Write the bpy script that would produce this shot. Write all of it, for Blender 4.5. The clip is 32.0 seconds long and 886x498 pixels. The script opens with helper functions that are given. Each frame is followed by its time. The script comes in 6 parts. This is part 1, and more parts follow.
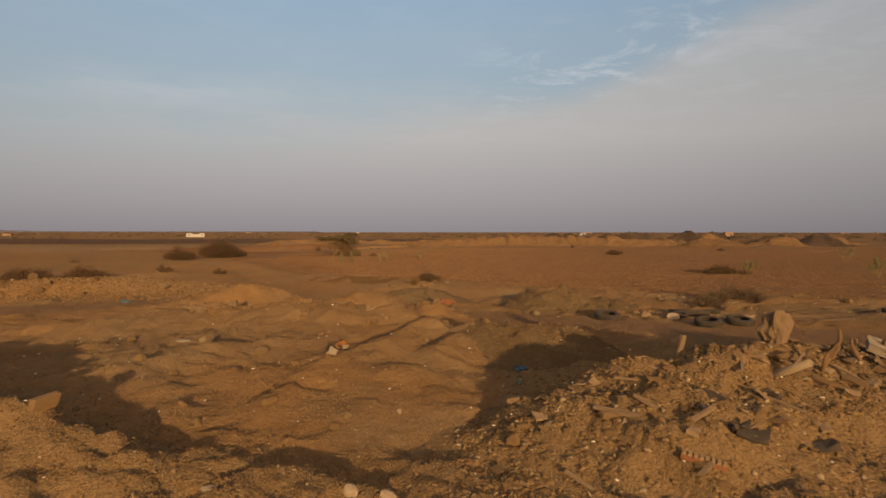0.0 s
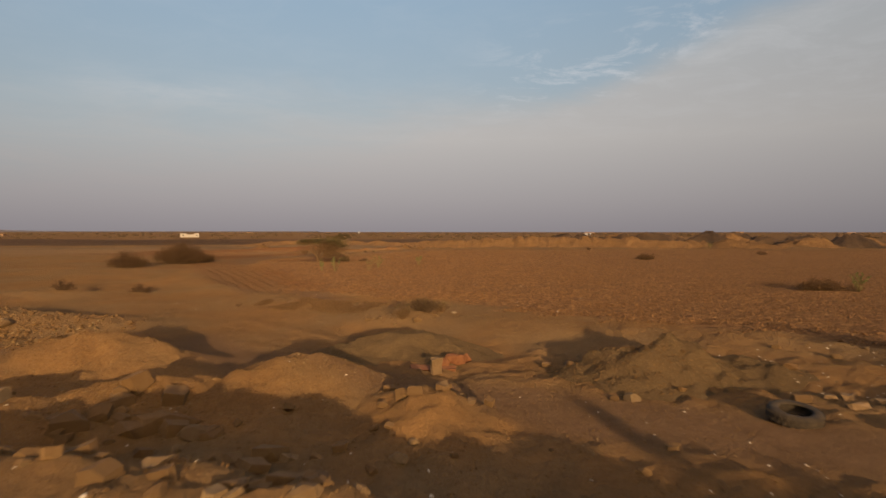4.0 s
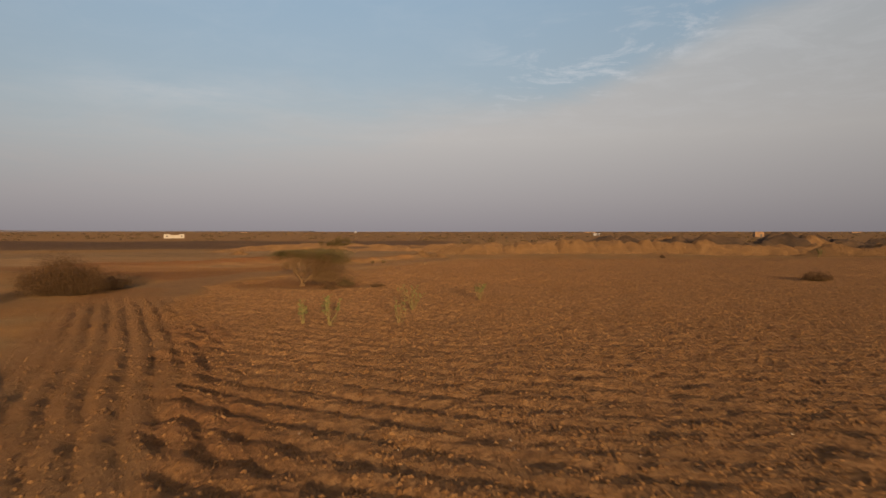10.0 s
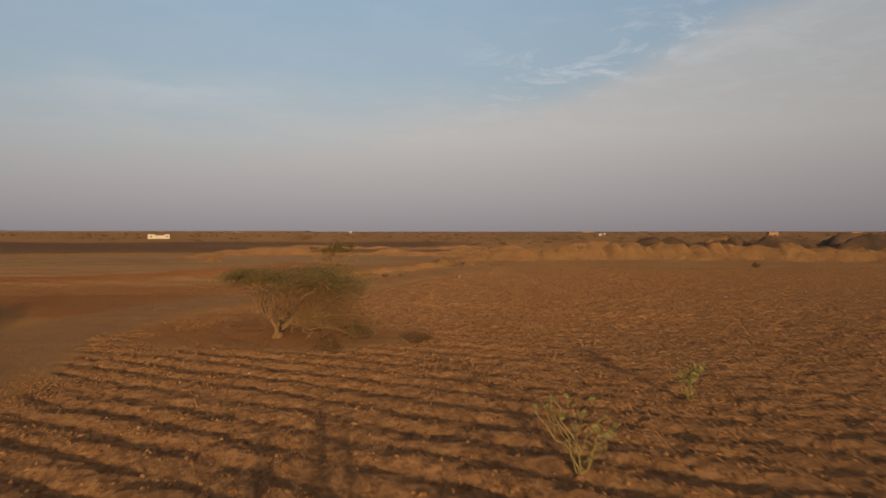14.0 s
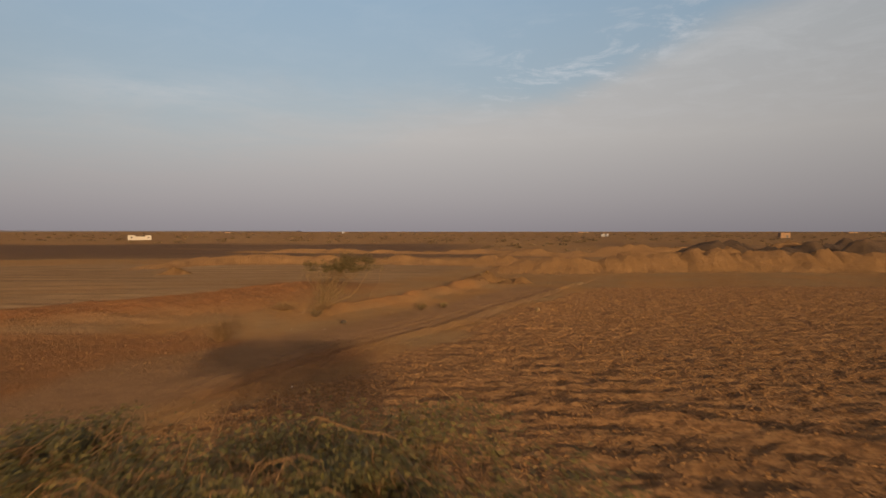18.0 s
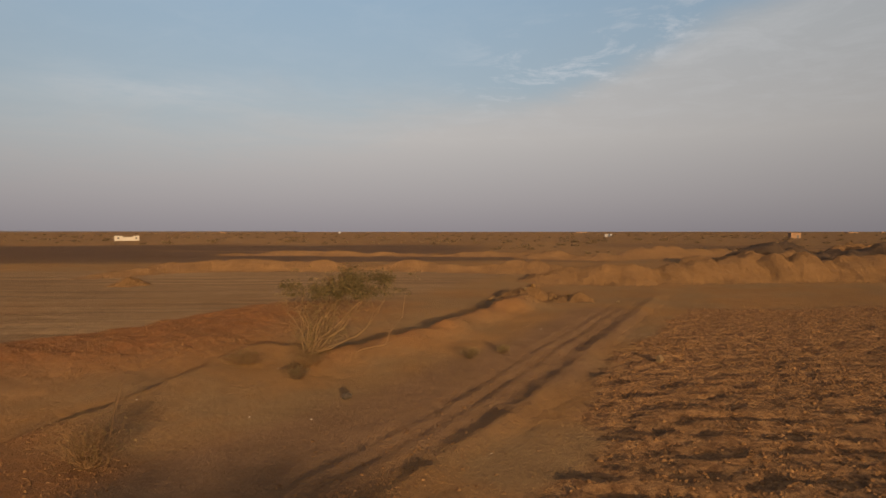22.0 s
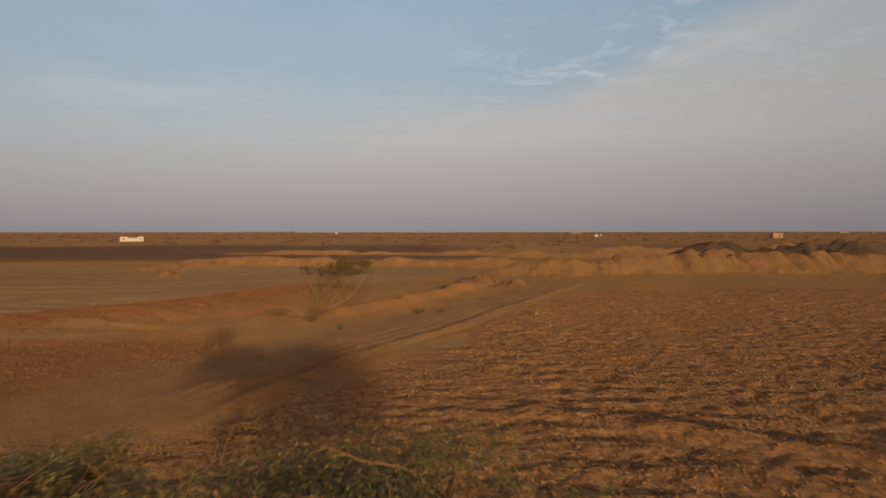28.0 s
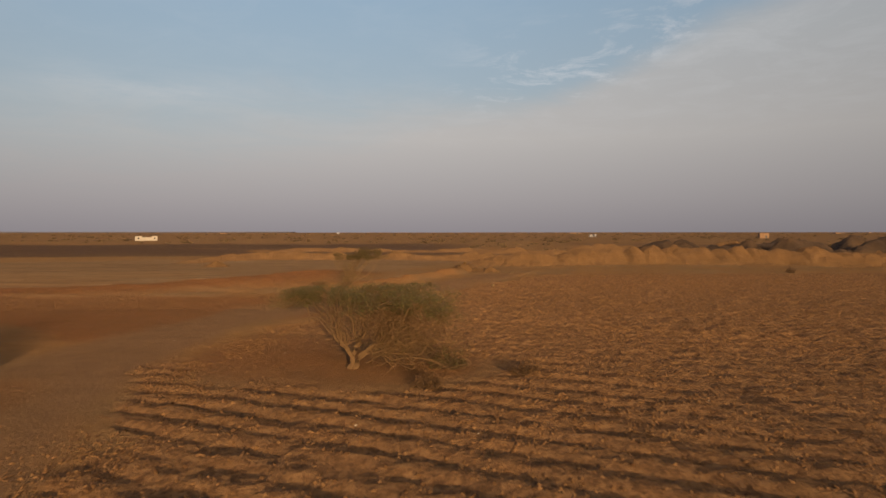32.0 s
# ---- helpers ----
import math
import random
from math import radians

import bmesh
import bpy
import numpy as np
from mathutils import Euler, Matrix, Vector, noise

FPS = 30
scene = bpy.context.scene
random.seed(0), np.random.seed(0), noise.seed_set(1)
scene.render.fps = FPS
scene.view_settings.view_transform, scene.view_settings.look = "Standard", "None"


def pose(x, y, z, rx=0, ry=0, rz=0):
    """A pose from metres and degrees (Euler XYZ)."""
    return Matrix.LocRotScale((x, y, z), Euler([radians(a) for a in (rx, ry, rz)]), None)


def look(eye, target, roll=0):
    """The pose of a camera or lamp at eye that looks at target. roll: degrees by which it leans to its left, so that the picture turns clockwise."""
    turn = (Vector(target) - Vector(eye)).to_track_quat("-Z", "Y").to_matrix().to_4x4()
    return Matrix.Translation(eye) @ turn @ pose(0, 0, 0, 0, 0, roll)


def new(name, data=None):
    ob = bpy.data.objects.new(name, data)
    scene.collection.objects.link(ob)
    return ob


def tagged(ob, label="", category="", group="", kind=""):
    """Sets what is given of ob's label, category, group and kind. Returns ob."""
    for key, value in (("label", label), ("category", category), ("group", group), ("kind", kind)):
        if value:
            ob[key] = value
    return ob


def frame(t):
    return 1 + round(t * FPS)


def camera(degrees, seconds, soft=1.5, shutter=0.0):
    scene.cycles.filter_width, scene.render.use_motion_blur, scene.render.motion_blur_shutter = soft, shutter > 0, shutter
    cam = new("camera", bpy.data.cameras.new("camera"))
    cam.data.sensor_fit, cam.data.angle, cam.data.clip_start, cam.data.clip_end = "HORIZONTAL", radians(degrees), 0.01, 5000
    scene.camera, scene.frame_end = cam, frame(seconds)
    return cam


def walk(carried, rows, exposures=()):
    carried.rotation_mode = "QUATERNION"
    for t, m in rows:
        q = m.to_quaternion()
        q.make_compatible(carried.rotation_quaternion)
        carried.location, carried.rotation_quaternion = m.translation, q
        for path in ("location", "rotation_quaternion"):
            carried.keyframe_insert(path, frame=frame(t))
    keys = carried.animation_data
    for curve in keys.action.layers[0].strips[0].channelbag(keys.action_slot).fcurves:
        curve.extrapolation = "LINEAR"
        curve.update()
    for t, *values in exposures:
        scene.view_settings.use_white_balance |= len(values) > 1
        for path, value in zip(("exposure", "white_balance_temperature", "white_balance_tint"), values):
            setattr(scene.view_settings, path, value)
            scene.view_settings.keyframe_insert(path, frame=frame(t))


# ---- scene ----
cam = camera(68.4, 32.0, soft=1.5, shutter=0.5)
# seconds, x, y, z, yaw, pitch, roll
PATH = [
    (0, -0.00, 0.00, 3.63, -0.11, -1.51, -0.04),
    (0.5, 0.01, 1.05, 3.67, -0.09, -1.52, -0.03),
    (1, 0.01, 2.29, 3.70, -0.08, -1.52, -0.03),
    (1.5, -0.01, 3.86, 3.71, -0.07, -1.52, -0.03),
    (2, -0.01, 5.63, 3.74, -0.04, -1.52, -0.03),
    (2.5, -0.01, 7.60, 3.76, -0.01, -1.52, -0.03),
    (3, -0.00, 9.75, 3.77, 0.01, -1.52, -0.02),
    (3.5, -0.02, 12.02, 3.78, 0.03, -1.52, -0.02),
    (4, -0.09, 14.41, 3.79, 0.05, -1.53, -0.02),
    (4.5, -0.22, 16.99, 3.77, 0.06, -1.53, -0.01),
    (6.5, -1.35, 27.70, 3.87, 0.01, -1.55, 0.01),
    (7, -1.86, 30.37, 3.92, -0.00, -1.55, 0.01),
    (7.5, -2.41, 33.08, 3.98, -0.03, -1.56, 0.01),
    (8, -3.01, 35.86, 4.04, -0.06, -1.56, 0.02),
    (8.5, -3.62, 38.49, 4.11, -0.09, -1.56, 0.02),
    (9, -4.27, 41.15, 4.21, -0.14, -1.57, 0.03),
    (9.5, -4.86, 43.88, 4.29, -0.21, -1.57, 0.03),
    (10, -5.39, 46.64, 4.34, -0.27, -1.57, 0.02),
    (10.5, -5.89, 49.47, 4.37, -0.32, -1.58, 0.02),
    (11, -6.36, 52.27, 4.41, -0.38, -1.58, 0.02),
    (11.5, -6.87, 55.12, 4.44, -0.43, -1.58, 0.02),
    (12, -7.38, 58.12, 4.46, -0.47, -1.58, 0.01),
    (12.5, -7.90, 61.11, 4.47, -0.53, -1.59, 0.01),
    (13, -8.43, 64.12, 4.49, -0.59, -1.59, 0.01),
    (13.5, -9.03, 67.29, 4.49, -0.65, -1.59, 0.01),
    (14, -9.60, 70.46, 4.50, -0.73, -1.59, 0.01),
    (14.5, -10.21, 73.59, 4.47, -0.81, -1.60, 0.00),
    (15, -10.61, 76.58, 4.48, -0.88, -1.60, -0.00),
    (15.5, -11.18, 79.41, 4.54, -0.96, -1.60, 0.00),
    (17.5, -13.50, 90.61, 4.84, -1.35, -1.58, 0.00),
    (18, -14.08, 93.32, 4.88, -1.45, -1.58, 0.00),
    (18.5, -14.59, 96.13, 4.92, -1.54, -1.58, 0.01),
    (19, -15.10, 98.93, 4.93, -1.62, -1.57, 0.01),
    (19.5, -15.61, 101.75, 4.97, -1.69, -1.57, 0.01),
    (20, -16.02, 104.27, 5.00, -1.74, -1.57, 0.01),
    (20.5, -16.24, 106.17, 4.97, -1.76, -1.57, 0.01),
    (21, -16.29, 107.48, 4.92, -1.75, -1.57, 0.01),
    (21.5, -16.27, 108.30, 4.91, -1.75, -1.57, 0.02),
    (22, -16.20, 108.65, 4.91, -1.75, -1.57, 0.02),
    (22.5, -16.08, 108.66, 4.93, -1.74, -1.57, 0.02),
    (23, -15.89, 108.31, 4.95, -1.75, -1.57, 0.03),
    (23.5, -15.74, 107.70, 4.95, -1.79, -1.57, 0.03),
    (24, -15.57, 106.91, 4.96, -1.84, -1.56, 0.03),
    (24.5, -15.39, 105.88, 4.95, -1.89, -1.56, 0.03),
    (25, -15.24, 104.66, 4.95, -1.93, -1.56, 0.04),
    (25.5, -15.06, 103.26, 4.95, -1.94, -1.56, 0.05),
    (27.5, -14.42, 95.72, 4.99, -2.01, -1.53, 0.08),
    (28, -14.30, 93.75, 5.04, -2.02, -1.53, 0.09),
    (28.5, -14.18, 91.43, 5.07, -2.01, -1.52, 0.09),
    (29, -13.99, 88.76, 5.07, -2.01, -1.51, 0.08),
    (29.5, -13.95, 86.11, 4.97, -2.00, -1.50, 0.07),
    (30, -13.91, 83.72, 4.91, -1.99, -1.49, 0.07),
    (30.5, -13.88, 81.49, 4.87, -1.99, -1.49, 0.06),
    (31, -13.82, 79.28, 4.84, -1.99, -1.48, 0.06),
    (31.5, -13.78, 76.95, 4.86, -1.97, -1.50, 0.05),
    (32, -13.79, 74.51, 4.91, -1.96, -1.51, 0.04),
]
walk(cam, [(t, pose(x, y, z, 90 + pitch, roll, yaw)) for t, x, y, z, yaw, pitch, roll in PATH])

# ==== world ====
SUN_ELEV, SUN_AZ = 7.2, 169.5   # degrees; azimuth clockwise from +y
world = bpy.data.worlds.new("world")
scene.world = world
world.use_nodes = True
wt = world.node_tree
wt.nodes.clear()


def wnode(kind, **values):
    n = wt.nodes.new(kind)
    for k, v in values.items():
        n.inputs[int(k[1:])].default_value = v
    return n


def wmath(op, a, b=None, c=None, clamp=False):
    n = wt.nodes.new("ShaderNodeMath")
    n.operation, n.use_clamp = op, clamp
    for i, v in enumerate((a, b, c)):
        if v is None:
            continue
        if isinstance(v, (int, float)):
            n.inputs[i].default_value = v
        else:
            wt.links.new(v, n.inputs[i])
    return n.outputs[0]


def wramp(value, stops):
    n = wt.nodes.new("ShaderNodeValToRGB")
    els = n.color_ramp.elements
    while len(els) < len(stops):
        els.new(0.5)
    for e, (p, c) in zip(els, stops):
        e.position, e.color = p, (*c, 1)
    wt.links.new(value, n.inputs[0])
    return n.outputs[0]


def wmix(fac, a, b):
    n = wt.nodes.new("ShaderNodeMix")
    n.data_type = "RGBA"
    wt.links.new(fac, n.inputs[0])
    for i, v in ((6, a), (7, b)):
        if isinstance(v, tuple):
            n.inputs[i].default_value = (*v, 1)
        else:
            wt.links.new(v, n.inputs[i])
    return n.outputs[2]


sky = wt.nodes.new("ShaderNodeTexSky")
sky.sky_type, sky.sun_disc = "NISHITA", False
sky.sun_elevation, sky.sun_rotation = radians(SUN_ELEV), radians(SUN_AZ)
sky.air_density, sky.dust_density, sky.ozone_density = 1.0, 2.0, 1.0
coord = wt.nodes.new("ShaderNodeTexCoord")
sep = wt.nodes.new("ShaderNodeSeparateXYZ")
wt.links.new(coord.outputs["Generated"], sep.inputs[0])
dx, dy, dz = sep.outputs
elev = wmath("MULTIPLY", wmath("ARCSINE", dz), 57.3)
azim = wmath("MULTIPLY", wmath("ARCTAN2", dx, dy), 57.3)
# thin cloud sheet, seen in perspective on a plane overhead
div = wmath("ADD", wmath("MAXIMUM", dz, 0.0), 0.06)
flat = wt.nodes.new("ShaderNodeCombineXYZ")
wt.links.new(wmath("DIVIDE", dx, div), flat.inputs[0])
wt.links.new(wmath("DIVIDE", dy, div), flat.inputs[1])


def wnoise(scale, detail, rough, distort=0.0):
    n = wnode("ShaderNodeTexNoise", _2=scale, _3=detail, _4=rough, _8=distort)
    wt.links.new(flat.outputs[0], n.inputs[0])
    return n.outputs[0]


streaks = wnoise(0.9, 9.0, 0.66, 0.8)
flecks = wnoise(2.7, 8.0, 0.68, 0.5)
# the veil's upper edge climbs to the right, where it is crisp; to the left it melts into the blue
side = wmath("DIVIDE", wmath("ADD", azim, 40.0), 80.0, clamp=True)


def wgrey(stops):
    return wramp(side, [(p, (v, v, v)) for p, v in stops])


edge = wmath("MULTIPLY", wgrey([(0.0, 0.34), (0.25, 0.41), (0.42, 0.47), (0.5, 0.535), (0.61, 0.55), (0.67, 0.60), (0.71, 0.655), (0.75, 0.73), (0.78, 0.79), (0.82, 0.84), (1.0, 0.98)]), 20.0)
soft_by = wmath("MULTIPLY", wgrey([(0.0, 0.95), (0.38, 0.85), (0.55, 0.34), (0.66, 0.24), (1.0, 0.30)]), 10.0)
ragged = wmath("MULTIPLY", wmath("SUBTRACT", streaks, 0.5), wmath("MULTIPLY_ADD", soft_by, 0.55, 2.0))
over = wmath("SUBTRACT", wmath("ADD", edge, ragged), elev)
veil = wmath("MULTIPLY_ADD", wmath("DIVIDE", over, soft_by), 0.8, 0.5, clamp=True)
veil = wmath("MULTIPLY", wmath("MULTIPLY", veil, veil), wmath("MULTIPLY_ADD", veil, -2.0, 3.0))
above = wmath("SUBTRACT", elev, edge)
band_in = wmath("MULTIPLY", wmath("MULTIPLY_ADD", above, 0.9, 0.8, clamp=True), wmath("MULTIPLY_ADD", above, -0.16, 1.15, clamp=True))
wisps = wmath("MULTIPLY", wmath("MULTIPLY_ADD", flecks, 6.0, -3.05, clamp=True), wmath("MULTIPLY", wmath("MULTIPLY_ADD", azim, 0.16, -0.25, clamp=True), band_in))
cover = wmath("MULTIPLY_ADD", veil, 0.82, 0.12, clamp=True)
height = wmath("DIVIDE", elev, 40.0, clamp=True)
SKY_LEVEL = 0.0695
clear = wramp(height, [(0.0, (2.4, 2.4, 2.9)), (0.25, (3.75, 4.5, 5.15)), (0.5, (3.2, 4.7, 6.3)), (1.0, (2.2, 3.8, 6.0))])
cloud = wramp(height, [(0.0, (2.62, 2.36, 2.48)), (0.07, (3.45, 3.15, 3.14)), (0.2, (4.75, 4.45, 4.25)), (0.4, (4.7, 4.8, 4.9)), (1.0, (4.4, 4.8, 5.3))])
half = wt.nodes.new("ShaderNodeMix")
half.data_type = "RGBA"
half.inputs[0].default_value = 0.75
wt.links.new(sky.outputs[0], half.inputs[6])
wt.links.new(clear, half.inputs[7])
dome = wmix(cover, half.outputs[2], cloud)
# a faint bright streak low in the blue, and ripples in the veil
low_streak = wmath("MULTIPLY", wmath("MULTIPLY_ADD", wmath("ABSOLUTE", wmath("SUBTRACT", elev, 11.3)), -0.55, 1.0, clamp=True), wmath("MULTIPLY_ADD", wmath("ABSOLUTE", wmath("ADD", azim, 22.0)), -0.11, 1.2, clamp=True))
low_streak = wmath("MULTIPLY", low_streak, wmath("MULTIPLY_ADD", streaks, 3.5, -1.3, clamp=True))
dome = wmix(wmath("MULTIPLY", low_streak, 0.35), dome, (6.2, 6.1, 6.1))
thin = wmath("MULTIPLY", wmath("MULTIPLY_ADD", flecks, 4.0, -1.8, clamp=True), wmath("MULTIPLY_ADD", elev, 0.11, -0.75, clamp=True))
dome = wmix(wmath("MULTIPLY", thin, wmath("MULTIPLY_ADD", veil, 0.26, 0.06)), dome, (6.6, 6.7, 6.9))
dome = wmix(wmath("MULTIPLY", wisps, 0.6), dome, (6.8, 6.8, 7.0))
# hazy brightness of the low sun, behind the walk
toward = wt.nodes.new("ShaderNodeVectorMath")
toward.operation = "DOT_PRODUCT"
toward.inputs[1].default_value = (math.sin(radians(SUN_AZ)) * math.cos(radians(SUN_ELEV)), math.cos(radians(SUN_AZ)) * math.cos(radians(SUN_ELEV)), math.sin(radians(SUN_ELEV)))
wt.links.new(coord.outputs["Generated"], toward.inputs[0])
glow = wmath("POWER", wmath("MAXIMUM", toward.outputs["Value"], 0.0), 4.0)
dome = wmix(wmath("MULTIPLY", glow, 0.9), dome, (40.0, 25.0, 12.5))
# the air's own scattering: strongest towards and away from the sun
phase = wmath("MULTIPLY_ADD", wmath("MULTIPLY", toward.outputs["Value"], toward.outputs["Value"]), 0.47, 0.60)
scaled = wt.nodes.new("ShaderNodeVectorMath")
scaled.operation = "SCALE"
wt.links.new(dome, scaled.inputs[0])
wt.links.new(phase, scaled.inputs["Scale"])
dome = scaled.outputs[0]
back = wt.nodes.new("ShaderNodeBackground")
back.inputs[1].default_value = SKY_LEVEL
wt.links.new(dome, back.inputs[0])
wout = wt.nodes.new("ShaderNodeOutputWorld")
wt.links.new(back.outputs[0], wout.inputs[0])

sun = new("sun", bpy.data.lights.new("sun", "SUN"))
sun.data.energy, sun.data.color, sun.data.angle = 3.9, (1.0, 0.655, 0.335), radians(0.9)
sdir = Vector((math.sin(radians(SUN_AZ)) * math.cos(radians(SUN_ELEV)), math.cos(radians(SUN_AZ)) * math.cos(radians(SUN_ELEV)), math.sin(radians(SUN_ELEV))))
sun.matrix_world = look(sdir * 50, (0, 0, 0))
scene.view_settings.exposure = 0.55


# ==== materials ====
class Mat:
    """A small builder of procedural node materials."""

    def __init__(self, name, rough=0.9, metal=0.0, diffuse_rough=1.0, spec=0.25):
        self.m = bpy.data.materials.new(name)
        self.m.use_nodes = True
        self.m.cycles.use_bump_map_correction = False
        self.t = self.m.node_tree
        self.b = self.t.nodes["Principled BSDF"]
        self.b.inputs["Roughness"].default_value = rough
        self.b.inputs["Metallic"].default_value = metal
        self.b.inputs["Diffuse Roughness"].default_value = diffuse_rough
        self.b.inputs["Specular IOR Level"].default_value = spec
        self.geo = self.t.nodes.new("ShaderNodeNewGeometry")
        self.tex = self.t.nodes.new("ShaderNodeTexCoord")

    def noise(self, scale, detail=4.0, rough=0.6, where="Position", stretch=None, distort=0.0):
        n = self.t.nodes.new("ShaderNodeTexNoise")
        n.inputs["Scale"].default_value = scale
        n.inputs["Detail"].default_value = detail
        n.inputs["Roughness"].default_value = rough
        n.inputs["Distortion"].default_value = distort
        src = self.geo.outputs["Position"] if where == "Position" else self.tex.outputs[where]
        if stretch:
            mp = self.t.nodes.new("ShaderNodeMapping")
            mp.inputs["Scale"].default_value = stretch
            self.t.links.new(src, mp.inputs[0])
            src = mp.outputs[0]
        self.t.links.new(src, n.inputs["Vector"])
        return n.outputs[0]

    def voronoi(self, scale, feature="F1", where="Position"):
        n = self.t.nodes.new("ShaderNodeTexVoronoi")
        n.feature = feature
        n.inputs["Scale"].default_value = scale
        src = self.geo.outputs["Position"] if where == "Position" else self.tex.outputs[where]
        self.t.links.new(src, n.inputs["Vector"])
        return n.outputs[0]

    def ramp(self, value, stops):
        n = self.t.nodes.new("ShaderNodeValToRGB")
        els = n.color_ramp.elements
        while len(els) < len(stops):
            els.new(0.5)
        for e, (p, c) in zip(els, stops):
            e.position, e.color = p, (*(c if isinstance(c, tuple) else (c, c, c)), 1)
        self.t.links.new(value, n.inputs[0])
        return n.outputs[0]

    def mix(self, fac, a, b, mode="MIX"):
        n = self.t.nodes.new("ShaderNodeMix")
        n.data_type, n.blend_type = "RGBA", mode
        for i, v in ((0, fac), (6, a), (7, b)):
            if isinstance(v, (int, float)):
                n.inputs[i].default_value = v
            elif isinstance(v, tuple):
                n.inputs[i].default_value = (*v, 1)
            else:
                self.t.links.new(v, n.inputs[i])
        return n.outputs[2]

    def math(self, op, a, b=0.0, c=0.0, clamp=False):
        n = self.t.nodes.new("ShaderNodeMath")
        n.operation, n.use_clamp = op, clamp
        for i, v in enumerate((a, b, c)):
            if isinstance(v, (int, float)):
                n.inputs[i].default_value = v
            else:
                self.t.links.new(v, n.inputs[i])
        return n.outputs[0]

    def attr(self, name):
        n = self.t.nodes.new("ShaderNodeAttribute")
        n.attribute_name = name
        return n.outputs["Fac"]

    def random(self):
        return self.t.nodes.new("ShaderNodeObjectInfo").outputs["Random"]

    def island(self):
        return self.geo.outputs["Random Per Island"]

    def color(self, c):
        if isinstance(c, tuple):
            self.b.inputs["Base Color"].default_value = (*c, 1)
        else:
            self.t.links.new(c, self.b.inputs["Base Color"])
        return self

    def bump(self, h, strength=0.5, dist=0.05):
        n = self.t.nodes.new("ShaderNodeBump")
        n.inputs["Strength"].default_value = strength
        n.inputs["Distance"].default_value = dist
        self.t.links.new(h, n.inputs["Height"])
        if self.b.inputs["Normal"].is_linked:
            self.t.links.new(self.b.inputs["Normal"].links[0].from_socket, n.inputs["Normal"])
        self.t.links.new(n.outputs[0], self.b.inputs["Normal"])
        return self


def soil_layers(m):
    """Sandy soil colour with stains at metre scale and grain at centimetre scale."""
    big = m.noise(0.09, 5, 0.6)
    mid = m.noise(0.9, 5, 0.65)
    fine = m.noise(14, 4, 0.7)
    base = m.ramp(big, [(0.3, (0.182, 0.101, 0.038)), (0.5, (0.222, 0.125, 0.047)), (0.7, (0.256, 0.136, 0.047))])
    base = m.mix(m.ramp(mid, [(0.35, 0.0), (0.65, 0.55)]), base, (0.135, 0.073, 0.028))
    return base, big, mid, fine


# the wide ground: zones are told by its attributes
GROUND = Mat("desert_soil", 0.95)
g_base, g_big, g_mid, g_fine = soil_layers(GROUND)
g_rough = GROUND.noise(2.6, 6, 0.7)
olive = GROUND.noise(0.16, 4, 0.6)
g_base = GROUND.mix(GROUND.ramp(olive, [(0.42, 0.0), (0.60, 0.8)]), g_base, GROUND.ramp(g_mid, [(0.3, (0.135, 0.092, 0.047)), (0.7, (0.205, 0.140, 0.070))]))
plough = GROUND.attr("plough")
road = GROUND.attr("road")
dark = GROUND.attr("dark")
redd = GROUND.attr("red")
g_col = GROUND.mix(plough, g_base, GROUND.ramp(g_rough, [(0.3, (0.078, 0.038, 0.016)), (0.48, (0.185, 0.099, 0.042)), (0.72, (0.300, 0.175, 0.080))]))
g_col = GROUND.mix(redd, g_col, GROUND.ramp(g_rough, [(0.3, (0.080, 0.033, 0.012)), (0.7, (0.178, 0.076, 0.026))]))
g_col = GROUND.mix(road, g_col, GROUND.ramp(g_mid, [(0.3, (0.115, 0.068, 0.037)), (0.7, (0.178, 0.109, 0.058))]))
g_col = GROUND.mix(dark, g_col, GROUND.ramp(GROUND.noise(0.05, 6, 0.7), [(0.35, (0.044, 0.029, 0.022)), (0.7, (0.068, 0.045, 0.035))]))
g_col = GROUND.mix(GROUND.ramp(g_fine, [(0.3, 0.35), (0.6, 0.0)]), g_col, (0.073, 0.040, 0.015))
g_col = GROUND.mix(GROUND.ramp(GROUND.noise(22, 2, 0.5), [(0.69, 0.0), (0.74, 0.75)]), g_col, (0.293, 0.203, 0.101))
stripe = GROUND.noise(1.0, 5, 0.7, "Position", (0.03, 0.75, 0.0))
flatz = GROUND.attr("graded")
g_col = GROUND.mix(flatz, g_col, GROUND.ramp(stripe, [(0.36, (0.085, 0.055, 0.032)), (0.5, (0.158, 0.107, 0.060)), (0.66, (0.240, 0.168, 0.096))]))
blot = GROUND.noise(0.35, 6, 0.68)
g_col = GROUND.mix(GROUND.ramp(blot, [(0.45, 0.0), (0.65, 0.35)]), g_col, (0.085, 0.051, 0.022))
band = GROUND.noise(1.0, 5, 0.6, "Position", (0.006, 0.040, 0.000))
g_col = GROUND.mix(GROUND.ramp(band, [(0.42, 0.0), (0.62, 0.28)]), g_col, (0.105, 0.064, 0.032))
# dark spots, strongest on ploughed soil: shadows of clods painted as colour
spots = GROUND.ramp(GROUND.noise(4.2, 4, 0.75), [(0.50, 0.0), (0.56, 0.75)])
g_col = GROUND.mix(GROUND.math("MULTIPLY", spots, GROUND.math("MULTIPLY_ADD", plough, 0.75, 0.25)), g_col, (0.070, 0.034, 0.014))
g_col = GROUND.mix(GROUND.ramp(GROUND.noise(46, 2, 0.6), [(0.60, 0.0), (0.70, 0.6)]), g_col, (0.33, 0.215, 0.10))
GROUND.color(g_col)
GROUND.bump(GROUND.noise(2.2, 6, 0.75), 0.8, 0.10)
GROUND.bump(GROUND.noise(7.0, 6, 0.75), 0.9, 0.085)
